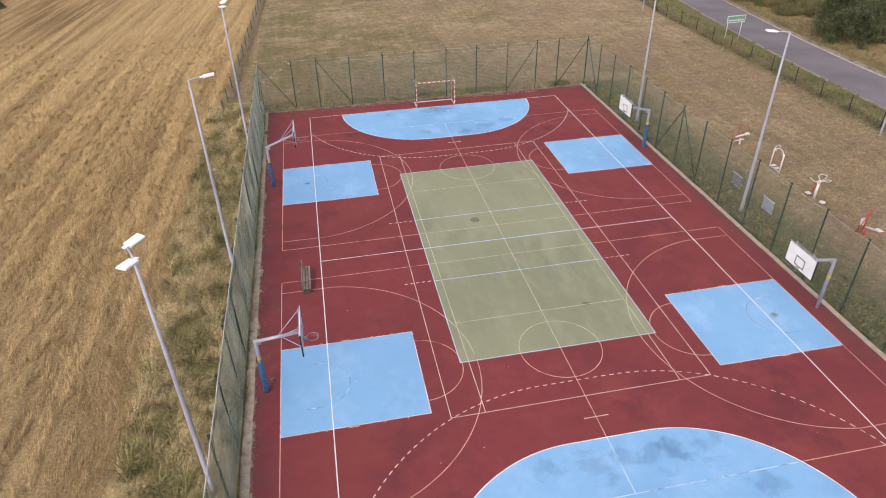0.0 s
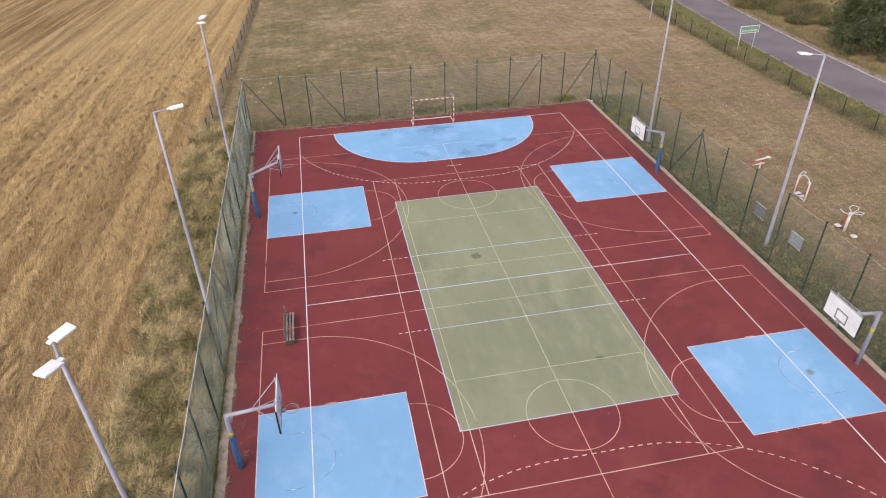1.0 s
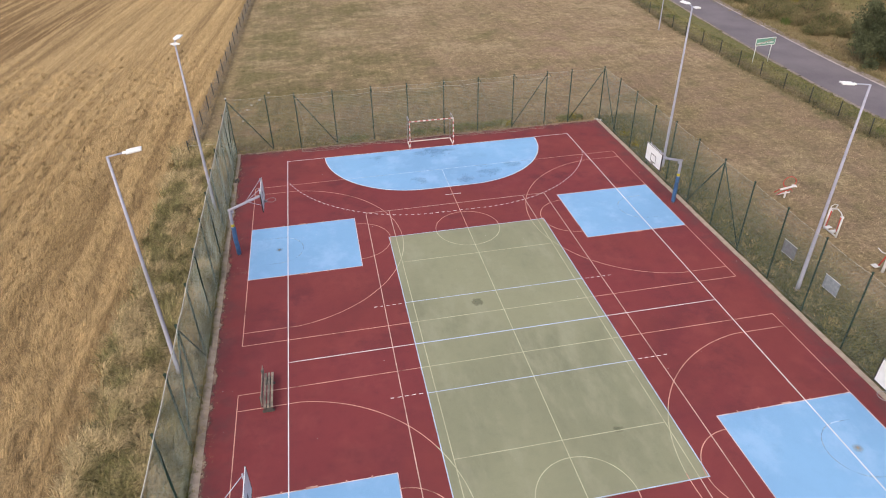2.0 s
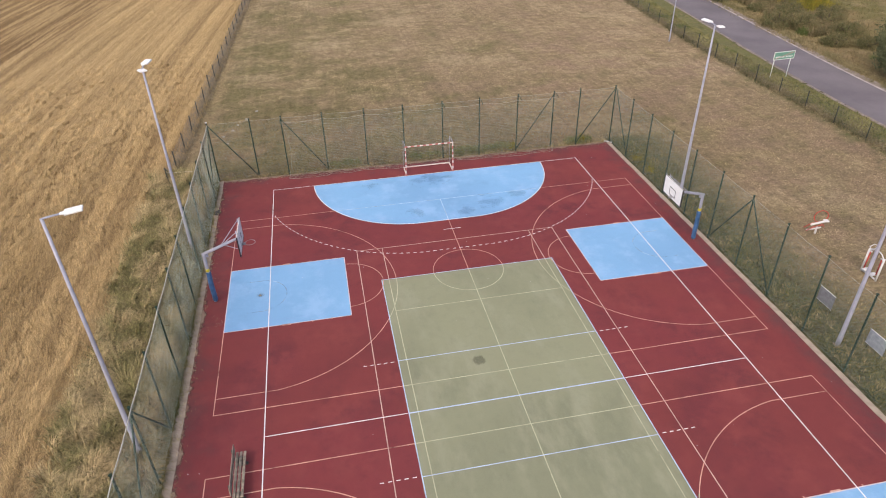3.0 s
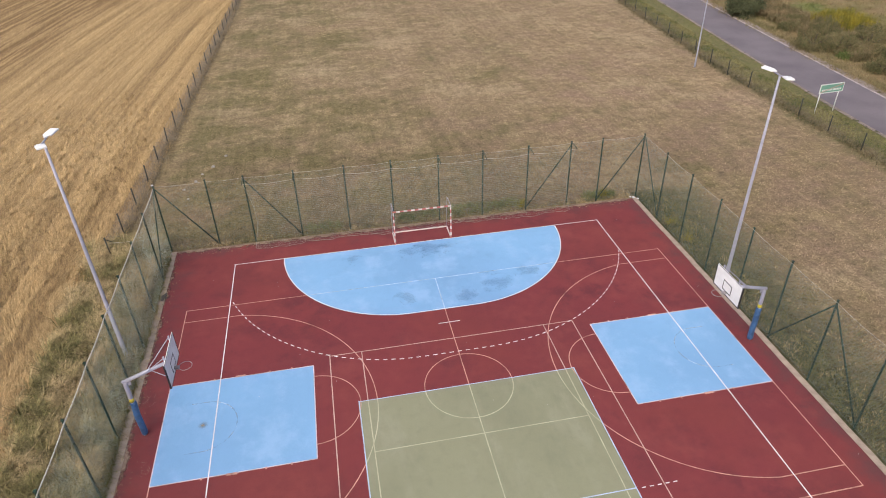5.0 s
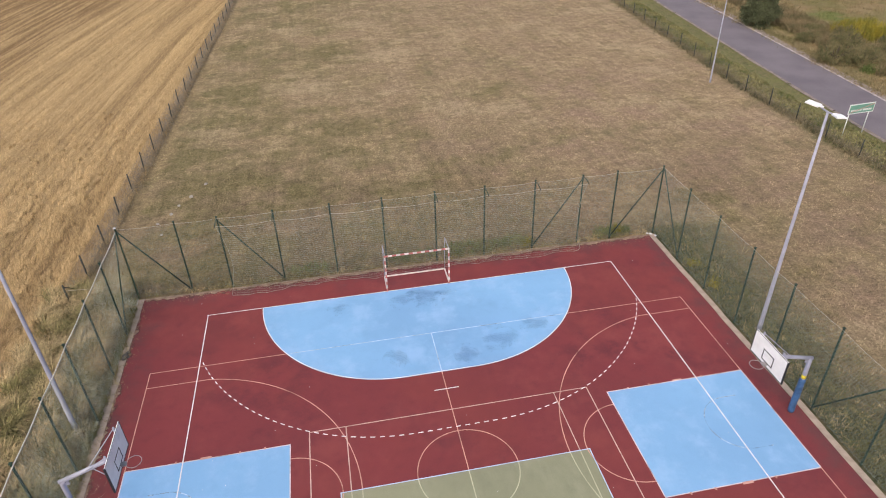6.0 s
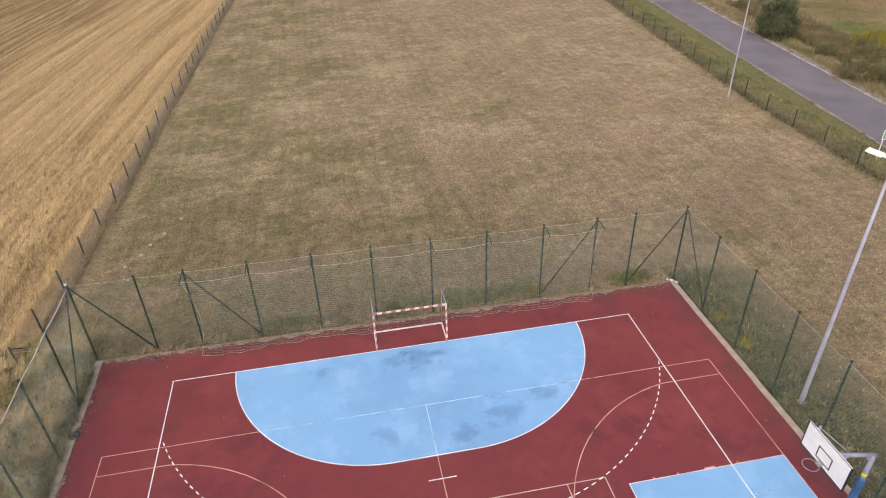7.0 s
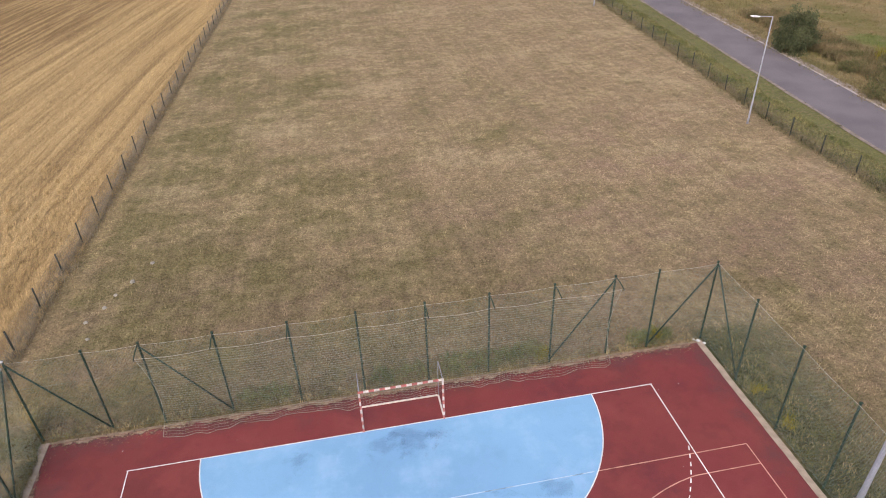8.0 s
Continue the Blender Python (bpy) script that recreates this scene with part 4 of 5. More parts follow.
def single_light(x, y, turn, height=10.2, reach=0.62, name="floodlight", label="tall grey floodlight pole with one white head", r0=0.092, group="floodlights round the court"):
    ob = thing(name, pose(x, y, 0, 0, 0, turn), label, "floodlight" if name == "floodlight" else "street lamp", group)
    lamp_pole(ob, height, r0, r0 * 0.5, 0.14 if r0 > 0.08 else 0.10)
    bar("arm", [(0, 0, height - 0.05), (0.03, 0, height), (reach, 0, height + 0.05)], 0.030, GALV, ob, 8)
    lamp_head(ob, pose(reach + 0.1, 0, height + 0.06, 0, -5, 0))
    return ob


twin_light(-14.2, -13.55, 0, ((-0.18, 0.38, 50), (0.14, -0.36, -118)))
twin_light(-14.15, 13.75, 0)
twin_light(14.22, 13.6, 180)
single_light(-14.4, 0.0, 10, reach=0.50)
single_light(14.30, -0.08, 170)
for x, y in ((29.0, 43.4), (29.6, 7.07), (32.6, 82.3)):
    single_light(x, y, 176, 7.7, 0.95, "street_lamp", "slim grey street lamp with one white head", 0.065, "lamps along the road")


# ---- low field fences ----
def low_fence(label, spots, height, braces=(), material=POST_DARK, gauge=0.0035):
    x0, y0 = spots[0]
    ob = thing("low_fence", pose(x0, y0, 0), label, "fence")
    rel = [(x - x0, y - y0) for x, y in spots]
    for x, y in rel:
        lean = random.uniform(-0.04, 0.04)
        bar("post", [(x, y, -0.3), (x + lean, y + random.uniform(-0.03, 0.03), height + random.uniform(-0.05, 0.07))], 0.042, material, ob, 8)
    for i, s in braces:
        x, y = rel[i]
        nx, ny = rel[i + s]
        bar("brace", [(x, y, height - 0.1), (x + (nx - x) * 0.55, y + (ny - y) * 0.55, 0.0)], 0.026, material, ob, 6)
    way = []
    for (ax, ay), (bx, by) in zip(rel, rel[1:]):
        way += [(ax + (bx - ax) * f, ay + (by - ay) * f) for f in (0, 0.25, 0.5, 0.75)]
    way.append(rel[-1])
    w = np.array(way)
    rows = [np.c_[w, np.full(len(w), z) + 0.02 * np.sin(w[:, 1] * 1.3 + z * 4)] for z in np.linspace(0.06, height - 0.06, 10)]
    a, fa = wires(np.array(rows), gauge, (1, 0, 0), (0, 0, 1))
    run = np.r_[0, np.cumsum(np.hypot(*np.diff(w, axis=0).T))]
    d = np.arange(0, run[-1], 0.13)
    px, py = np.interp(d, run, w[:, 0]), np.interp(d, run, w[:, 1])
    cols = np.stack([np.stack([px, py, np.full(len(d), 0.03)], 1), np.stack([px, py, np.full(len(d), height - 0.06)], 1)], 1)
    b, fb = wires(cols, gauge * 0.85, (1, 0, 0), (0, 1, 0))
    raw("wire_mesh", np.r_[a, b], np.r_[fa, fb + len(a)], OLD_WIRE, ob)
    return ob


field_line = [(-16.25 + 0.044 * (y - 30.0), y) for y in np.r_[22.2, np.arange(24.75, 130, 3.1)]]
low_fence("low wire fence on dark posts beside the stubble", field_line, 1.25, [(0, 1)], gauge=0.0044)
tie = thing("guy_wire", pose(-16.58, 22.25, 0.9), "thin pale wire tied between two fences", "wire")
bar("wire", [(0, 0, 0), (1.5, -0.05, -0.05), (3.0, -0.06, 0.02)], 0.006, ROPE, tie, 6)


def road_fence_x(y):
    return 30.6 + max(0.0, y - 41.0) * 0.085


low_fence("low wire fence on dark posts along the road", [(road_fence_x(y), y) for y in np.arange(-8.05, 120, 3.25)], 1.3)


# ---- road sign ----
def road_sign():
    ob = thing("road_sign", pose(32.90, 31.1, 0.13, 0, 0, 4), "green town sign with white lettering on two posts", "sign")
    for x in (-0.86, 0.78):
        bar("post", [(x, 0.05, -0.3), (x, 0.05, 2.1)], 0.034, SIGN_WHITE, ob, 8)
    panel = part("panel", box(bmesh.new(), -1.05, 1.05, -0.02, 0.015, 1.42, 2.12, 0.004), SIGN_WHITE, ob, "green sign panel with white rim")
    block("green_face", -0.985, 0.985, -0.026, -0.021, 1.485, 2.055, SIGN_GREEN, panel)
    for x0, x1 in ((-0.86, -0.74), (-0.70, -0.59), (-0.55, -0.44), (-0.40, -0.30), (-0.26, -0.15), (-0.11, 0.0), (0.14, 0.27), (0.31, 0.41), (0.45, 0.55), (0.59, 0.69), (0.73, 0.83)):
        block("letter_bar", x0, x1, -0.031, -0.027, 1.60, 1.73, SIGN_WHITE, panel)
    block("stripe", -1.0, 1.0, -0.036, -0.032, -0.03, 0.03, STRIPE, panel, 0.0, pose(0, 0, 1.77, 0, -15, 0))


road_sign()


# ---- old plank fence beside the big bush ----
def plank_fence():
    ob = thing("plank_fence", pose(46.3, 26.0, 0, 0, 0, -52), "grey weathered plank fence beside the bush", "fence")
    for i in range(4):
        block("post", i * 1.7 - 0.06, i * 1.7 + 0.06, 0.02, 0.14, -0.3, 1.55, OLD_WOOD, ob, 0.012)
    block("rail", -0.1, 5.2, -0.02, 0.018, 1.42, 1.52, OLD_WOOD, ob, 0.008)
    for i in range(34):
        x = i * 0.15
        block("plank", x - 0.062, x + 0.062, -0.045, -0.022, 0.03, 1.36 + random.uniform(-0.04, 0.04), OLD_WOOD, ob, 0.004)


plank_fence()


# ---- outdoor gym ----
def rider():
    ob = thing("gym_rider", pose(19.3, 8.1, 0, 0, 0, -15), "red and white outdoor rowing trainer on the lawn", "gym machine", "outdoor gym")
    bar("base_post", [(0, 0, -0.2), (0, 0, 0.42)], 0.055, GYM_WHITE, ob, 12)
    bar("low_rail", [(-0.52, 0.0, 0.18), (-0.1, 0, 0.28), (0.22, 0.0, 0.36)], 0.042, GYM_WHITE, ob, 10)
    bar("beam", [(-0.36, 0, 0.52), (0.38, 0, 0.76)], 0.060, GYM_WHITE, ob, 12)
    part("seat", box(bmesh.new(), 0.26, 0.50, -0.14, 0.14, 0.75, 0.81, 0.03), GYM_WHITE, ob)
    for s in (-1, 1):
        bar("lever", [(-0.60, 0.16 * s, 0.24), (-0.25, 0.18 * s, 0.50), (0.20, 0.14 * s, 0.62), (0.30, 0.12 * s, 0.45)], 0.024, RED_PAINT, ob, 8)
    bar("hoop_handle", [(0.20 + 0.36 * math.cos(a), 0.28, 0.88 + 0.36 * math.sin(a)) for a in (2 * math.pi * i / 26 for i in range(26))], 0.024, RED_PAINT, ob, 8, closed=True)
    bar("handle_stem", [(0.1, 0.05, 0.70), (0.2, 0.28, 0.60)], 0.020, RED_PAINT, ob, 8)


def walker():
    ob = thing("gym_walker", pose(19.25, 4.05, 0, 0, 0, 90), "white air walker with red swinging legs on the lawn", "gym machine", "outdoor gym")
    for s in (-1, 1):
        bar("upright", [(0.48 * s, 0, -0.2), (0.48 * s, 0, 1.28)], 0.050, GYM_WHITE, ob, 12)
        bar("swing_leg", [(0.36 * s, 0, 1.18), (0.34 * s, 0.05 * s, 0.25)], 0.030, RED_PAINT, ob, 10)
        part("foot_plate", box(bmesh.new(), 0.22 * s - 0.12, 0.22 * s + 0.12, -0.18, 0.18, 0.20, 0.24, 0.012), GYM_WHITE, ob)
        bar("pivot", [(0.48 * s, 0, 1.20), (0.30 * s, 0, 1.20)], 0.038, GYM_WHITE, ob, 10)
    bar("ground_bar", [(-0.48, 0, 0.05), (0.48, 0, 0.05)], 0.045, GYM_WHITE, ob, 10)
    bar("top_bar", [(-0.48, 0, 1.22), (-0.2, -0.05, 1.38), (0.1, -0.08, 1.42), (0.48, 0, 1.22)], 0.028, GYM_WHITE, ob, 8)
    bar("hand_loop", [(0.30, -0.12, 1.36), (0.42, -0.34, 1.46), (0.62, -0.32, 1.40), (0.60, -0.1, 1.30), (0.45, -0.02, 1.28)], 0.022, GYM_WHITE, ob, 8, closed=True)


def twister():
    ob = thing("gym_twister", pose(19.3, 0.25, 0, 0, 0, 0), "white waist twister with loop handles on the lawn", "gym machine", "outdoor gym")
    bar("post", [(0, 0, -0.2), (0, 0.0, 1.02)], 0.075, GYM_WHITE, ob, 12)
    bar("lever", [(-0.08, 0.26, 0.22), (-0.03, 0.06, 1.04)], 0.035, RED_PAINT, ob, 10)
    part("foot_plate", box(bmesh.new(), -0.30, 0.0, 0.22, 0.52, 0.12, 0.17, 0.02), GYM_WHITE, ob)
    for a in (-60, 35):
        m = pose(0, 0, 1.12, 0, 0, a)
        bar("hand_loop", [tuple(m @ Vector(p)) for p in ((0.04, -0.05, 0), (0.30, -0.24, 0.16), (0.56, -0.20, 0.20), (0.58, 0.14, 0.18), (0.32, 0.20, 0.12))], 0.024, GYM_WHITE, ob, 8, closed=True)
    bar("side_handle", [(0, 0.05, 1.0), (-0.08, 0.36, 0.95), (-0.14, 0.62, 1.06)], 0.024, GYM_WHITE, ob, 8)
    bar("hub", [(0, 0, 0.98), (0, 0, 1.14)], 0.10, GYM_WHITE, ob, 12)
    disc = thing("gym_disc", pose(19.26, -0.5, 0), "round white standing disc on the lawn", "gym machine", "outdoor gym")
    bar("stem", [(0, 0, -0.1), (0, 0, 0.10)], 0.06, GYM_WHITE, disc, 10)
    bar("plate", [(0, 0, 0.08), (0, 0, 0.09), (0, 0, 0.12), (0, 0, 0.13)], [0.16, 0.175, 0.175, 0.16], GYM_WHITE, disc, 24)


def leg_press():
    ob = thing("gym_press", pose(19.25, -4.1, 0, 0, 0, -80), "red framed leg press with a white seat arm", "gym machine", "outdoor gym")
    for s in (-1, 1):
        bar("frame_leg", [(-0.50, 0.25 * s, 0.0), (-0.34, 0.10 * s, 0.7), (-0.26, 0.0, 1.42)], 0.027, RED_PAINT, ob, 10)
        bar("grip", [(-0.26, 0, 1.38), (-0.24, 0.28 * s, 1.55)], 0.022, RED_PAINT, ob, 8)
    bar("cross_bar", [(-0.44, -0.18, 0.34), (-0.44, 0.18, 0.34)], 0.026, RED_PAINT, ob, 8)
    bar("post", [(-0.15, 0, -0.2), (-0.15, 0, 0.52)], 0.038, RED_PAINT, ob, 10)
    bar("foot_bar", [(-0.55, 0, 0.06), (0.05, 0, 0.06)], 0.028, RED_PAINT, ob, 8)
    bar("seat_arm", [(-0.20, 0, 0.46), (0.72, 0, 0.62)], 0.055, GYM_WHITE, ob, 12)
    part("seat", box(bmesh.new(), 0.35, 0.72, -0.14, 0.14, 0.62, 0.69, 0.02), GYM_WHITE, ob)
    part("panel", box(bmesh.new(), -0.04, 0.04, -0.12, 0.12, 0.45, 0.85, 0.01, pose(-0.36, 0, 0, 0, -10, 0)), GYM_WHITE, ob)
    bar("end_grip", [(0.72, -0.14, 0.66), (0.80, 0, 0.66), (0.72, 0.14, 0.66)], 0.03, RED_PAINT, ob, 8)


rider()
walker()
twister()
leg_press()


def info_board(y, material, label):
    ob = thing("notice_board", pose(15.30, y, 0, 0, 0, 1), label, "notice board", "notice boards by the gym")
    for s in (-1, 1):
        bar("leg", [(0.03, 0.36 * s, -0.2), (0.03, 0.36 * s, 0.5)], 0.018, POST_DARK, ob, 8)
    part("panel", box(bmesh.new(), -0.012, 0.012, -0.47, 0.47, 0.28, 1.0, 0.004), material, ob)
    bar("edge_rail", [(0, -0.48, 1.005), (0, 0.48, 1.005)], 0.014, WHITE, ob, 6)
    bar("edge_rail", [(0, -0.48, 0.275), (0, 0.48, 0.275)], 0.014, WHITE, ob, 6)


info_board(2.24, PANEL_GREY, "dark grey notice panel seen from its back")
info_board(-0.88, PANEL_PALE, "pale grey notice panel seen from its back")


# ---- stones and scraps ----
def lump(name, x, y, r, material, label, category, flat=0.6):
    bm = bmesh.new()
    bmesh.ops.create_icosphere(bm, subdivisions=2, radius=r)
    for v in bm.verts:
        n = noise.noise(v.co * (1.6 / r) + Vector((x, y, 0)))
        v.co *= 1 + 0.35 * n
        v.co.z = v.co.z * flat + r * flat * 0.55
    ob = part(name, bm, material, None, label)
    ob.location = (x, y, 0.012 if name == "debris" else -0.01)
    tagged(ob, label, category)


for x, y, r in ((-13.2, 30.4, 0.11), (-12.3, 32.4, 0.13), (-13.8, 29.4, 0.11), (-13.4, 28.1, 0.09), (-12.9, 31.4, 0.10), (-11.6, 34.0, 0.12)):
    lump("stone", x, y, r, STONE, "pale field stone lying in the dry grass", "stone")
for x, y, r in ((13.15, 22.0, 0.09), (13.34, 21.8, 0.07), (13.02, 22.12, 0.06)):
    lump("rubble", x, y, r, LITTER, "small white rubble at the court corner", "rubble")
for x, y, r in ((-13.30, -0.4, 0.045), (-13.1, 3.0, 0.03), (-10.4, 21.0, 0.022), (-13.15, 8.0, 0.03)):
    lump("litter", x, y, r, LITTER, "small white scrap of litter on the court edge", "litter", 0.4)
for x, y, r in ((-13.24, 17.85, 0.13), (-13.17, 18.05, 0.09), (-13.28, 17.68, 0.10), (-13.13, 17.78, 0.06)):
    lump("debris", x, y, r, BENCH_IRON, "dark clump of debris on the kerb", "debris", 0.6)


# ---- plants ----
def blades(name, x, y, z, height, width, lean, material, label, category, segs=1, turn=None):
    """Many grass blades in one mesh. All inputs are arrays of one length."""
    n = len(x)
    a = rng.uniform(0, 2 * np.pi, n) if turn is None else turn
    dx, dy = np.cos(a), np.sin(a)
    px, py = -dy * width / 2, dx * width / 2
    base = np.stack([x, y, z], 1)
    side = np.stack([px, py, 0 * px], 1)
    tip = base + np.stack([dx * height * np.sin(lean), dy * height * np.sin(lean), height * np.cos(lean)], 1)
    if segs == 1:
        v = np.stack([base - side, base + side, tip], 1).reshape(-1, 3)
        f = np.arange(3 * n).reshape(-1, 3)
    else:
        half = lean * 0.45
        mid = base + 0.55 * np.stack([dx * height * np.sin(half), dy * height * np.sin(half), height * np.cos(half)], 1)
        v = np.stack([base - side, base + side, mid - side * 0.8, mid + side * 0.8, tip], 1).reshape(-1, 3)
        o = (np.arange(n) * 5)[:, None]
        f = np.concatenate([o + (0, 1, 3), o + (0, 3, 2), o + (2, 3, 4)])
    ob = raw(name, v, f, material)
    return tagged(ob, label, category, kind="stuff")


def clumped(n_clumps, per, x0, x1, y0, y1, spread):
    cx, cy = rng.uniform(x0, x1, n_clumps), rng.uniform(y0, y1, n_clumps)
    x = np.repeat(cx, per) + rng.normal(0, spread, n_clumps * per)
    y = np.repeat(cy, per) + rng.normal(0, spread, n_clumps * per)
    return x, y, np.repeat(rng.uniform(0.6, 1.3, n_clumps), per)


def edge_x(y):
    """The line between the verge and the stubble."""
    return -16.52 + 0.044 * (np.maximum(y, 24.0) - 24.0) - 0.75 * np.clip((25.0 - y) / 4.0, 0, 1)


# dry lawn: tufts, thicker towards the court
per = 9
m = 24000
cx, cy = rng.uniform(-16.4, 30.6, m), 22.6 + 85 * rng.random(m) ** 1.3
keep = cx > edge_x(cy) + 0.2
cx, cy = np.r_[cx[keep], rng.uniform(17.0, 30.6, 5600)], np.r_[cy[keep], rng.uniform(-14, 22.6, 5600)]
m = len(cx)
n = m * per
x, y = np.repeat(cx, per) + rng.normal(0, 0.11, n), np.repeat(cy, per) + rng.normal(0, 0.07, n)
size = np.repeat(rng.uniform(0.6, 1.5, m), per)
blades("lawn_grass", x, y, np.full(n, -0.03), rng.uniform(0.09, 0.22, n) * size, rng.uniform(0.016, 0.036, n), rng.uniform(0.6, 1.45, n), LAWN_BLADES, "short dry brown mown grass", "grass")

# stubble: lodged straw in wisps that lie the same way, with loose straws along the drill rows further off
per = 30
m = 12500
cy = -17 + 34 * (rng.random(m) + rng.random(m) ** 1.4)
cx = edge_x(cy) + 0.15 - 34 * rng.random(m) ** 1.25
drill = np.round((cx - 0.042 * cy) / 0.52) * 0.52 + 0.042 * cy + rng.normal(0, 0.09, m)
cx = np.where(rng.random(m) < 0.55, np.minimum(drill, edge_x(cy) + 0.15), cx)
flow = 1.1 * np.sin(0.55 * cx + 1.7 * np.sin(0.37 * cy)) + 0.9 * np.sin(0.83 * cy + 1.3 * np.sin(0.61 * cx)) + rng.normal(0, 0.35, m)
way = np.pi / 2 + 0.25 * flow + np.where(rng.random(m) < 0.25, np.pi, 0)
n = m * per
along, across = rng.normal(0, 0.24, n), rng.normal(0, 0.085, n)
w = np.repeat(way, per)
x, y = np.repeat(cx, per) + along * np.cos(w) - across * np.sin(w), np.repeat(cy, per) + along * np.sin(w) + across * np.cos(w)
size = np.repeat(rng.uniform(0.7, 1.35, m), per)
blades("lodged_straw", x, y, np.full(n, -0.02), rng.uniform(0.16, 0.42, n) * size, rng.uniform(0.009, 0.018, n), rng.uniform(1.0, 1.5, n), STRAW, "golden lodged straw lying in wavy wisps", "stubble", 2, w + rng.normal(0, 0.22, n))
n = 230000
y = 2 + 108 * rng.random(n) ** 1.2
x = edge_x(y) + 0.2 - 42 * rng.random(n) ** 1.4
turn = np.where(rng.random(n) < 0.65, np.pi / 2, -np.pi / 2) + rng.normal(0, 0.4, n)
blades("stubble", x, y, np.full(n, -0.02), rng.uniform(0.12, 0.42, n), rng.uniform(0.012, 0.028, n), rng.uniform(0.6, 1.5, n), STRAW, "cut golden straw stubble in rows", "stubble", turn=turn)

# tall grass between fence and stubble
x, y, s = clumped(2400, 22, -17.5, -13.95, -20.0, 23.5, 0.13)
n = len(x)
blades("tall_grass", x, y, np.full(n, -0.03), rng.uniform(0.20, 0.55, n) * s, rng.uniform(0.012, 0.022, n), rng.uniform(0.15, 1.25, n), TALL_GRASS, "tall dry grass with green patches along the fence", "grass", 2)
x, y, s = clumped(620, 24, -16.4, -14.3, -20.0, 21.0, 0.22)
n = len(x)
blades("verge_weeds", x, y, np.full(n, -0.03), rng.uniform(0.20, 0.55, n) * s, rng.uniform(0.014, 0.030, n), rng.uniform(0.2, 1.2, n), WEED_LEAF, "green weeds among the tall dry grass", "weeds", 2)

per = 90
x, y, s = clumped(1000, per, -17.6, -14.0, -20.0, 23.0, 0.10)
n = len(x)
mx, my = np.repeat(x.reshape(-1, per).mean(1), per), np.repeat(y.reshape(-1, per).mean(1), per)
comb = np.repeat(rng.normal(0.5, 1.1, n // per), per)
turn = np.arctan2(y - my + 0.16 * np.sin(comb), x - mx + 0.16 * np.cos(comb)) + rng.normal(0, 0.25, n)
blades("grass_tussock", x, y, np.full(n, -0.03), rng.uniform(0.55, 1.15, n) * s, rng.uniform(0.015, 0.032, n), rng.uniform(0.4, 1.4, n), TALL_GRASS, "tall bent tussocks of dry grass", "grass", 2, turn)

# weeds along the kerbs and fence feet
x, y, s = clumped(1500, 14, -13.74, -13.42, -21.5, 22.0, 0.05)
n = len(x)
blades("kerb_weeds", x, y, np.full(n, -0.02), rng.uniform(0.10, 0.36, n) * s, rng.uniform(0.010, 0.022, n), rng.uniform(0.1, 1.25, n), mixed_blades("kerb_weed_leaves", (0.095, 0.120, 0.034), (0.290, 0.235, 0.110), 0.7), "green and dry weeds growing over the kerb", "weeds", 2)
x, y, s = clumped(420, 14, -13.2, 13.2, 22.0, 22.5, 0.06)
n = len(x)
x3, y3, s3 = clumped(240, 10, -13.40, -13.12, -21.5, 22.0, 0.05)
blades("kerb_tufts", x3, y3, np.full(len(x3), -0.01), rng.uniform(0.05, 0.18, len(x3)) * s3, rng.uniform(0.008, 0.016, len(x3)), rng.uniform(0.2, 1.3, len(x3)), TALL_GRASS, "small dry tufts in the kerb joints", "weeds", 2)
blades("fence_weeds", x, y, np.full(n, -0.02), rng.uniform(0.08, 0.32, n) * s, rng.uniform(0.008, 0.018, n), rng.uniform(0.1, 1.2, n), TALL_GRASS, "dry weeds along the fence foot", "weeds", 2)
x, y, s = clumped(2400, 14, 13.55, 17.4, -14.0, 22.6, 0.12)
x = np.where(rng.random(len(x)) < 0.5, 13.5 + (x - 13.5) * 0.45, x)
n = len(x)
blades("side_weeds", x, y, np.full(n, -0.03), rng.uniform(0.06, 0.24, n) * s, rng.uniform(0.011, 0.024, n), rng.uniform(0.3, 1.3, n), WEED_LEAF, "low green weeds beside the court fence", "weeds", 2)
x, y, s = clumped(450, 12, 13.5, 17.8, -14.0, 22.8, 0.10)
x = np.where(rng.random(len(x)) < 0.5, 13.48 + (x - 13.5) * 0.35, x)
n = len(x)
blades("side_straw", x, y, np.full(n, -0.03), rng.uniform(0.10, 0.36, n) * s, rng.uniform(0.012, 0.026, n), rng.uniform(0.3, 1.4, n), TALL_GRASS, "pale dry stems among the fence weeds", "grass", 2)
for cx, cy, w, d, k in ((4.3, 22.9, 2.2, 0.5, 130), (11.2, 22.7, 1.0, 0.4, 60), (0.2, 22.8, 1.2, 0.4, 50), (-5.3, 22.8, 1.0, 0.4, 35)):
    x, y, s = clumped(k, 14, cx - w, cx + w, cy - d, cy + d, 0.10)
    n = len(x)
    blades("leafy_weeds", x, y, np.full(n, -0.03), rng.uniform(0.10, 0.38, n) * s, rng.uniform(0.018, 0.045, n), rng.uniform(0.2, 1.2, n), LEAFY, "leafy green weeds behind the wire fence", "weeds", 2)
for cx, cy in ((11.4, 22.75), (6.4, 22.6), (13.9, 18.8), (14.0, 16.9)):
    x, y, s = clumped(5, 22, cx - 0.25, cx + 0.25, cy - 0.2, cy + 0.2, 0.08)
    n = len(x)
    blades("flowering_weed", x, y, np.full(n, 0.05), rng.uniform(0.25, 0.55, n) * s, rng.uniform(0.02, 0.045, n), rng.uniform(0.1, 0.9, n), GOLDEN, "yellow flowering weed by the fence", "weeds", 2)
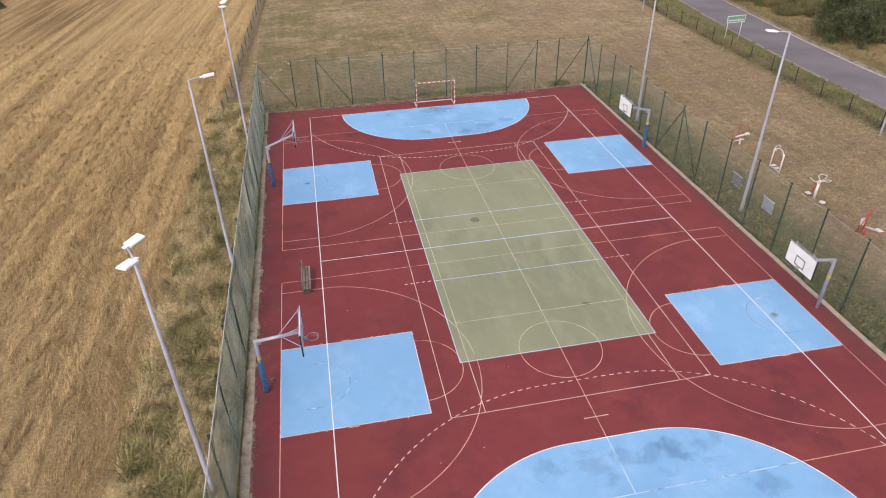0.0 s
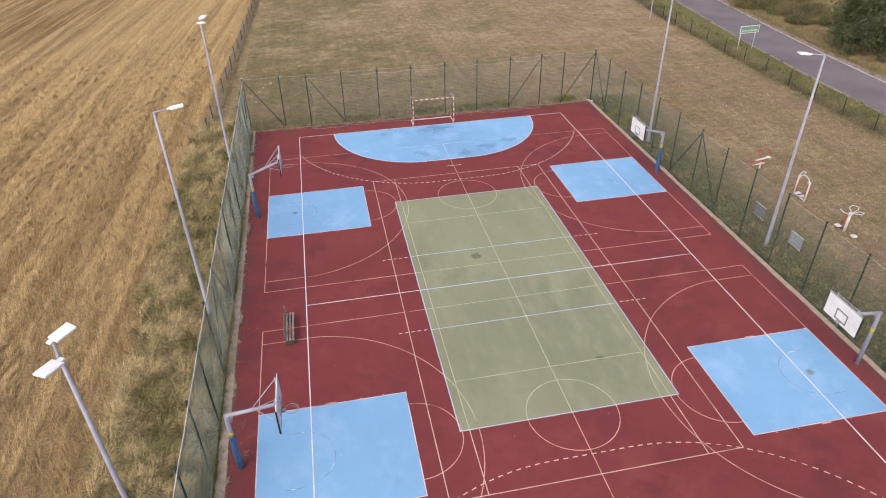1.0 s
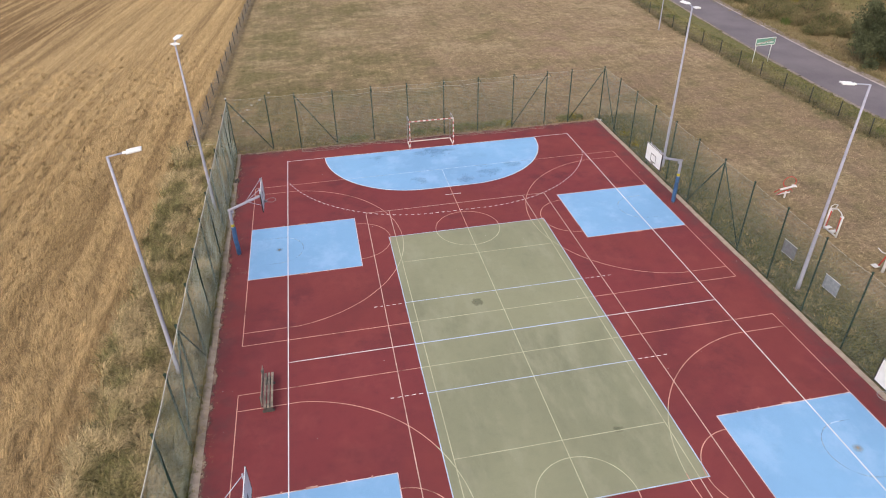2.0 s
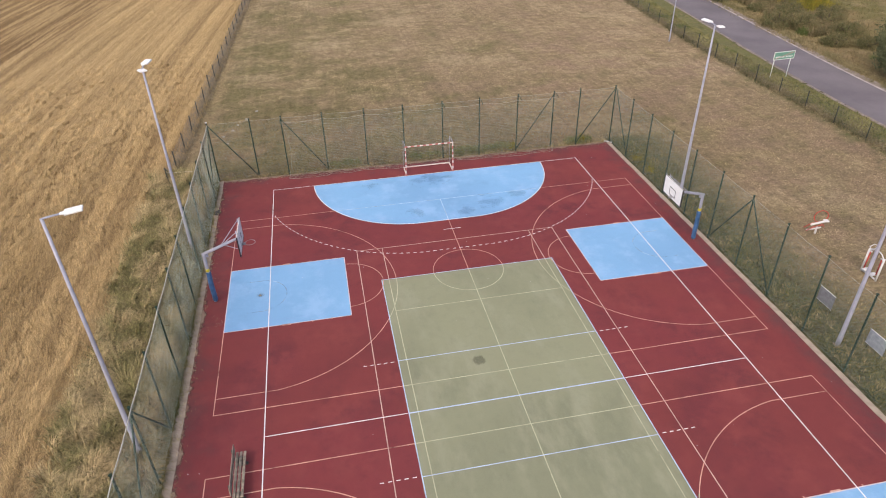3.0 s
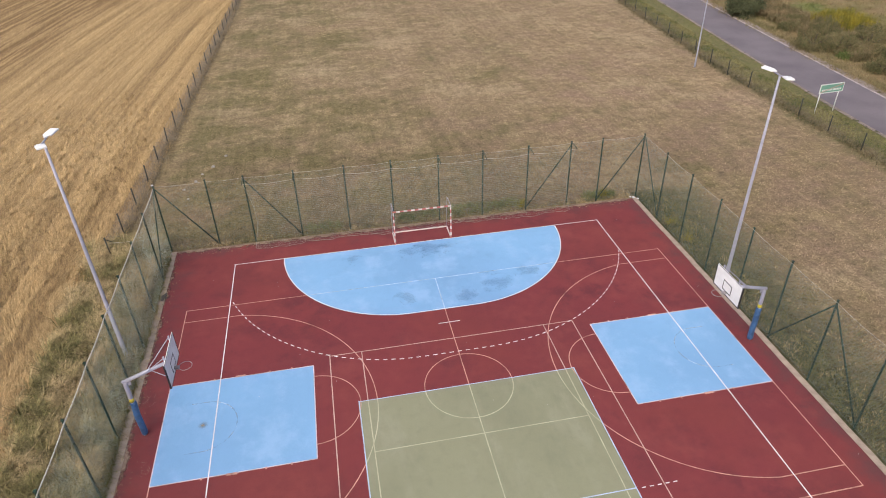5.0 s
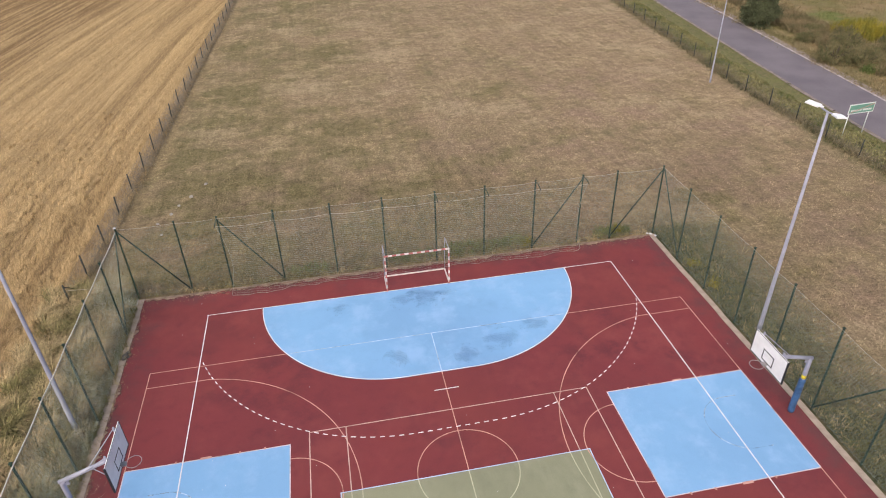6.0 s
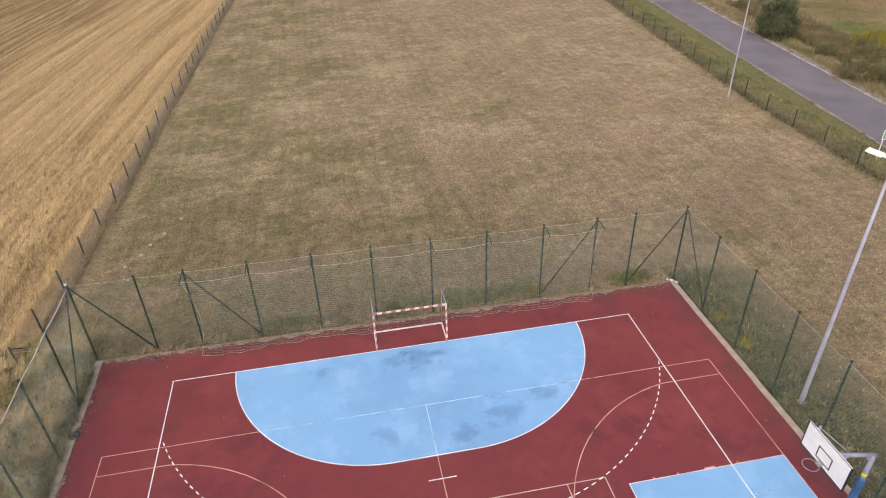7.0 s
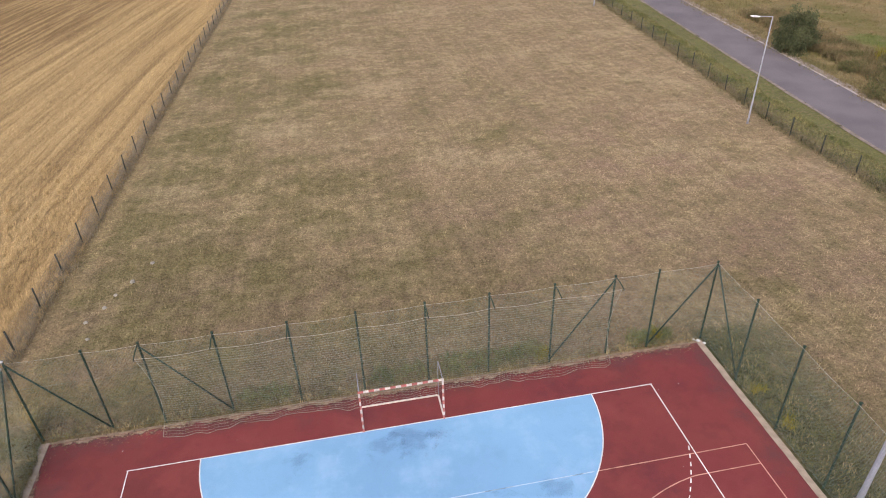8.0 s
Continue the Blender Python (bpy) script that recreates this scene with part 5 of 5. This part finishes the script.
# weeds at the foot of the low fences
y = np.repeat(rng.uniform(24, 110, 1500), 14) + rng.normal(0, 0.12, 21000)
x = edge_x(y) + rng.normal(0.0, 0.22, len(y))
n = len(x)
blades("field_fence_weeds", x, y, np.full(n, -0.03), rng.uniform(0.12, 0.55, n), rng.uniform(0.012, 0.024, n), rng.uniform(0.1, 1.1, n), mixed_blades("grey_dry_weeds", (0.220, 0.185, 0.125), (0.390, 0.320, 0.235), 0.6), "dry grey weeds in the low field fence", "weeds", 2)
y = np.repeat(rng.uniform(-6, 110, 1500), 14) + rng.normal(0, 0.15, 21000)
x = 30.6 + np.maximum(0, y - 41) * 0.085 + rng.normal(0.25, 0.32, len(y))
n = len(x)
blades("road_fence_weeds", x, y, np.full(n, -0.02), rng.uniform(0.12, 0.52, n), rng.uniform(0.020, 0.045, n), rng.uniform(0.1, 1.2, n), mixed_blades("grey_brown_weeds", (0.082, 0.084, 0.038), (0.290, 0.235, 0.145), 0.45, 0.5, 1.5), "grey brown weeds in the low road fence", "weeds", 2)
y = np.repeat(rng.uniform(-6, 100, 2800), 14) + rng.normal(0, 0.13, 39200)
x = 30.6 + np.maximum(0, y - 41) * 0.085 + 0.7 + np.repeat(2.1 * rng.random(2800), 14) + rng.normal(0, 0.13, len(y))
n = len(x)
blades("roadside_grass", x, y, np.full(n, -0.02), rng.uniform(0.08, 0.34, n), rng.uniform(0.022, 0.050, n), rng.uniform(0.1, 1.3, n), mixed_blades("roadside_blades", (0.092, 0.116, 0.036), (0.290, 0.255, 0.120), 0.45, 0.5, 1.5), "green and yellow roadside grass", "grass", 2)
# rough meadow beyond the road
y = np.repeat(15 + 95 * rng.random(5200), 16) + rng.normal(0, 0.25, 5200 * 16)
x = np.repeat(41.0 + 26 * rng.random(5200) ** 1.3 - 1.0, 16) + rng.normal(0, 0.25, len(y)) + np.maximum(0, y - 42) * 0.09
n = len(x)
blades("meadow_plants", x, y, np.full(n, -0.03), rng.uniform(0.10, 0.36, n), rng.uniform(0.016, 0.045, n), rng.uniform(0.2, 1.3, n), MEADOW_LEAF, "rough meadow of brown and green plants", "plants", 2)
y = np.repeat(rng.uniform(10, 110, 1500), 16) + rng.normal(0, 0.15, 24000)
x = np.array([road_mid(v) for v in y]) + rng.normal(3.9, 0.5, len(y))
n = len(x)
blades("verge_straw", x, y, np.full(n, -0.02), rng.uniform(0.15, 0.45, n), rng.uniform(0.012, 0.030, n), rng.uniform(0.1, 1.2, n), mixed_blades("pale_verge_straw", (0.150, 0.145, 0.062), (0.330, 0.262, 0.150), 0.5), "pale dry grass beside the road", "grass", 2)
y = np.repeat(41 + 32 * rng.random(1300), 20) + rng.normal(0, 0.20, 26000)
x = np.array([road_mid(v) for v in y]) + 5.9 + np.repeat(rng.random(1300) ** 1.5 * 4.5, 20) + rng.normal(0, 0.2, len(y))
n = len(x)
blades("brown_weeds", x, y, np.full(n, -0.02), rng.uniform(0.35, 1.05, n), rng.uniform(0.020, 0.050, n), rng.uniform(0.05, 0.9, n), mixed_blades("brown_weed_stems", (0.105, 0.098, 0.045), (0.285, 0.215, 0.125), 0.35), "tall brown dried weeds beside the road", "weeds", 2)
for cx, cy, w in ((43.9, 42.2, 0.8), (48.2, 41.6, 1.2), (45.5, 32.7, 0.9)):
    x, y, s = clumped(40, 26, cx - w, cx + w, cy - w * 0.7, cy + w * 0.7, 0.2)
    n = len(x)
    blades("green_tuft", x, y, np.full(n, -0.03), rng.uniform(0.3, 0.8, n) * s, rng.uniform(0.02, 0.05, n), rng.uniform(0.1, 1.0, n), mixed_blades("fresh_leaves", (0.090, 0.130, 0.036), (0.180, 0.210, 0.070), 0.8), "fresh green plants in the meadow", "plants", 2)
y = np.repeat(rng.uniform(49.5, 54.5, 48), 60) + rng.normal(0, 0.32, 2880)
x = np.repeat(rng.uniform(49.0, 53.0, 48), 60) + rng.normal(0, 0.32, 2880)
n = len(x)
blades("goldenrod", x, y, np.full(n, 0.0), rng.uniform(0.7, 1.6, n), rng.uniform(0.04, 0.09, n), rng.uniform(0.05, 0.7, n), GOLDEN, "tall yellow flowering plants in the meadow", "plants", 2)


def leaf_cloud(count, centre, radius, clumps, leaf, seed):
    """Leaves on many small clumps inside a lumpy dome."""
    g = np.random.default_rng(seed)
    d = g.normal(size=(clumps, 3))
    d /= np.linalg.norm(d, axis=1, keepdims=True)
    r = 0.55 + 0.45 * g.random(clumps) ** 0.5
    mid = d * r[:, None] * np.asarray(radius) * (0.86 + 0.25 * g.random((clumps, 1)))
    mid[:, 2] = np.abs(mid[:, 2]) * 1.0 - 0.25 * radius[2] * (g.random(clumps) < 0.35)
    size = 0.16 * max(radius) * (0.6 + 0.8 * g.random(clumps))
    pick = g.integers(0, clumps, count)
    q = g.normal(size=(count, 3))
    q /= np.linalg.norm(q, axis=1, keepdims=True)
    p = mid[pick] + q * (size[pick] * g.random(count) ** 0.4)[:, None] + np.asarray(centre)
    p[:, 2] = np.maximum(p[:, 2], 0.08)
    u = g.normal(size=(count, 3))
    u[:, 2] += 1.1
    u /= np.linalg.norm(u, axis=1, keepdims=True)
    w = np.cross(u, g.normal(size=(count, 3)))
    w /= np.linalg.norm(w, axis=1, keepdims=True)
    ln, wd = leaf * (0.6 + 0.8 * g.random((count, 1))), leaf * 0.30
    v = np.stack([p - u * ln * 0.5, p + w * wd * 0.5, p + u * ln * 0.5, p - w * wd * 0.5], 1).reshape(-1, 3)
    o = (np.arange(count) * 4)[:, None]
    return v, np.concatenate([o + (0, 1, 2), o + (0, 2, 3)])


def bush(x, y, radius, count, label, seed, leaf=0.26, material=None, name="bush"):
    ob = thing(name, pose(x, y, 0), label, "bush")
    g = random.Random(seed)
    bar("trunk", [(0, 0, -0.2), (0.08, 0.05, radius[2] * 0.35), (0.02, -0.06, radius[2] * 0.9)], [0.16, 0.11, 0.03], BARK, ob, 8)
    for i in range(7):
        a, r = i * 0.9 + g.uniform(-0.2, 0.2), g.uniform(0.5, 0.75)
        bar("limb", [(0, 0, 0.15 + 0.1 * i * radius[2] / 4), (math.cos(a) * radius[0] * r * 0.5, math.sin(a) * radius[1] * r * 0.5, radius[2] * 0.4), (math.cos(a) * radius[0] * r, math.sin(a) * radius[1] * r, radius[2] * g.uniform(0.6, 0.85))], [0.09, 0.06, 0.02], BARK, ob, 6)
    v, f = leaf_cloud(count, (0, 0, radius[2] * 0.22), (radius[0], radius[1], radius[2] * 0.8), 120, leaf, seed)
    raw("crown", v, f, material or BUSH_LEAF, ob)


bush(44.0, 28.0, (3.9, 3.9, 6.2), 34000, "large dense dark green bush beside the road", 3)
bush(49.6, 31.5, (3.0, 3.0, 4.6), 9000, "dark green bush behind the roadside bush", 4)
for i, (x, y, r) in enumerate(((-47.7, 65.8, 0.9), (-47.8, 82.2, 1.0), (-50.5, 74.0, 1.1))):
    bush(x, y, (r, r, r * 1.1), 900, "small dark green shrub at the field edge", 60 + i, 0.25)
bush(43.4, 58.7, (1.85, 1.85, 3.9), 14000, "round dark green bush beside the road", 5)
k = 0
for x, y, rx, rz in ((42.6, 45.6, 1.9, 1.6), (44.4, 44.4, 2.2, 1.5), (45.5, 47.5, 1.6, 1.4), (44.0, 38.2, 1.5, 1.0), (47.5, 41.0, 1.9, 1.1), (49.0, 52.0, 1.6, 1.0), (46.8, 49.5, 1.7, 1.3), (44.6, 52.0, 1.3, 0.9), (48.2, 45.0, 2.0, 1.3), (46.4, 36.6, 1.4, 0.9), (50.5, 47.5, 1.8, 1.2), (47.0, 54.5, 1.2, 0.8)):
    k += 1
    bush(x, y, (rx, rx, rz), 4500, "low brownish scrub bush in the meadow", 20 + k, 0.17, SCRUB_LEAF, "scrub")

# dry straw blown onto the court's edges
n = 900
x, y = rng.uniform(-13.1, 13.1, n), 21.9 - 0.55 * rng.random(n) ** 2.2
x2, y2 = -13.18 + 0.5 * rng.random(500) ** 2.5, rng.uniform(-18, 21.5, 500)
x, y = np.r_[x, x2], np.r_[y, y2]
n = len(x)
blades("blown_straw", x, y, np.full(n, 0.006), rng.uniform(0.04, 0.14, n), rng.uniform(0.006, 0.014, n), np.full(n, 1.5), TALL_GRASS, "dry straw blown onto the court edge", "straw")

# torn dry stems lying near the hoop poles
cx, cy = np.repeat((-12.45, -12.75, -12.3, -12.6, -12.25), 11), np.repeat((7.35, 10.7, -7.6, -6.9, -8.3), 11)
n = len(cx)
blades("dry_stems", cx + rng.normal(0, 0.20, n), cy + rng.normal(0, 0.22, n), np.full(n, 0.008), rng.uniform(0.08, 0.32, n), rng.uniform(0.008, 0.016, n), np.full(n, 1.52), LITTER_STRAW, "torn pale dry stems on the red court", "straw")

# tiny pale chips and leaves scattered over the court
n = 45
x, y = rng.uniform(-13, 13, n), rng.uniform(-17, 21.5, n)
blades("court_chips", x, y, np.full(n, 0.026), rng.uniform(0.02, 0.05, n), rng.uniform(0.02, 0.035, n), np.full(n, 1.5), LITTER, "tiny pale chips scattered on the court", "litter")
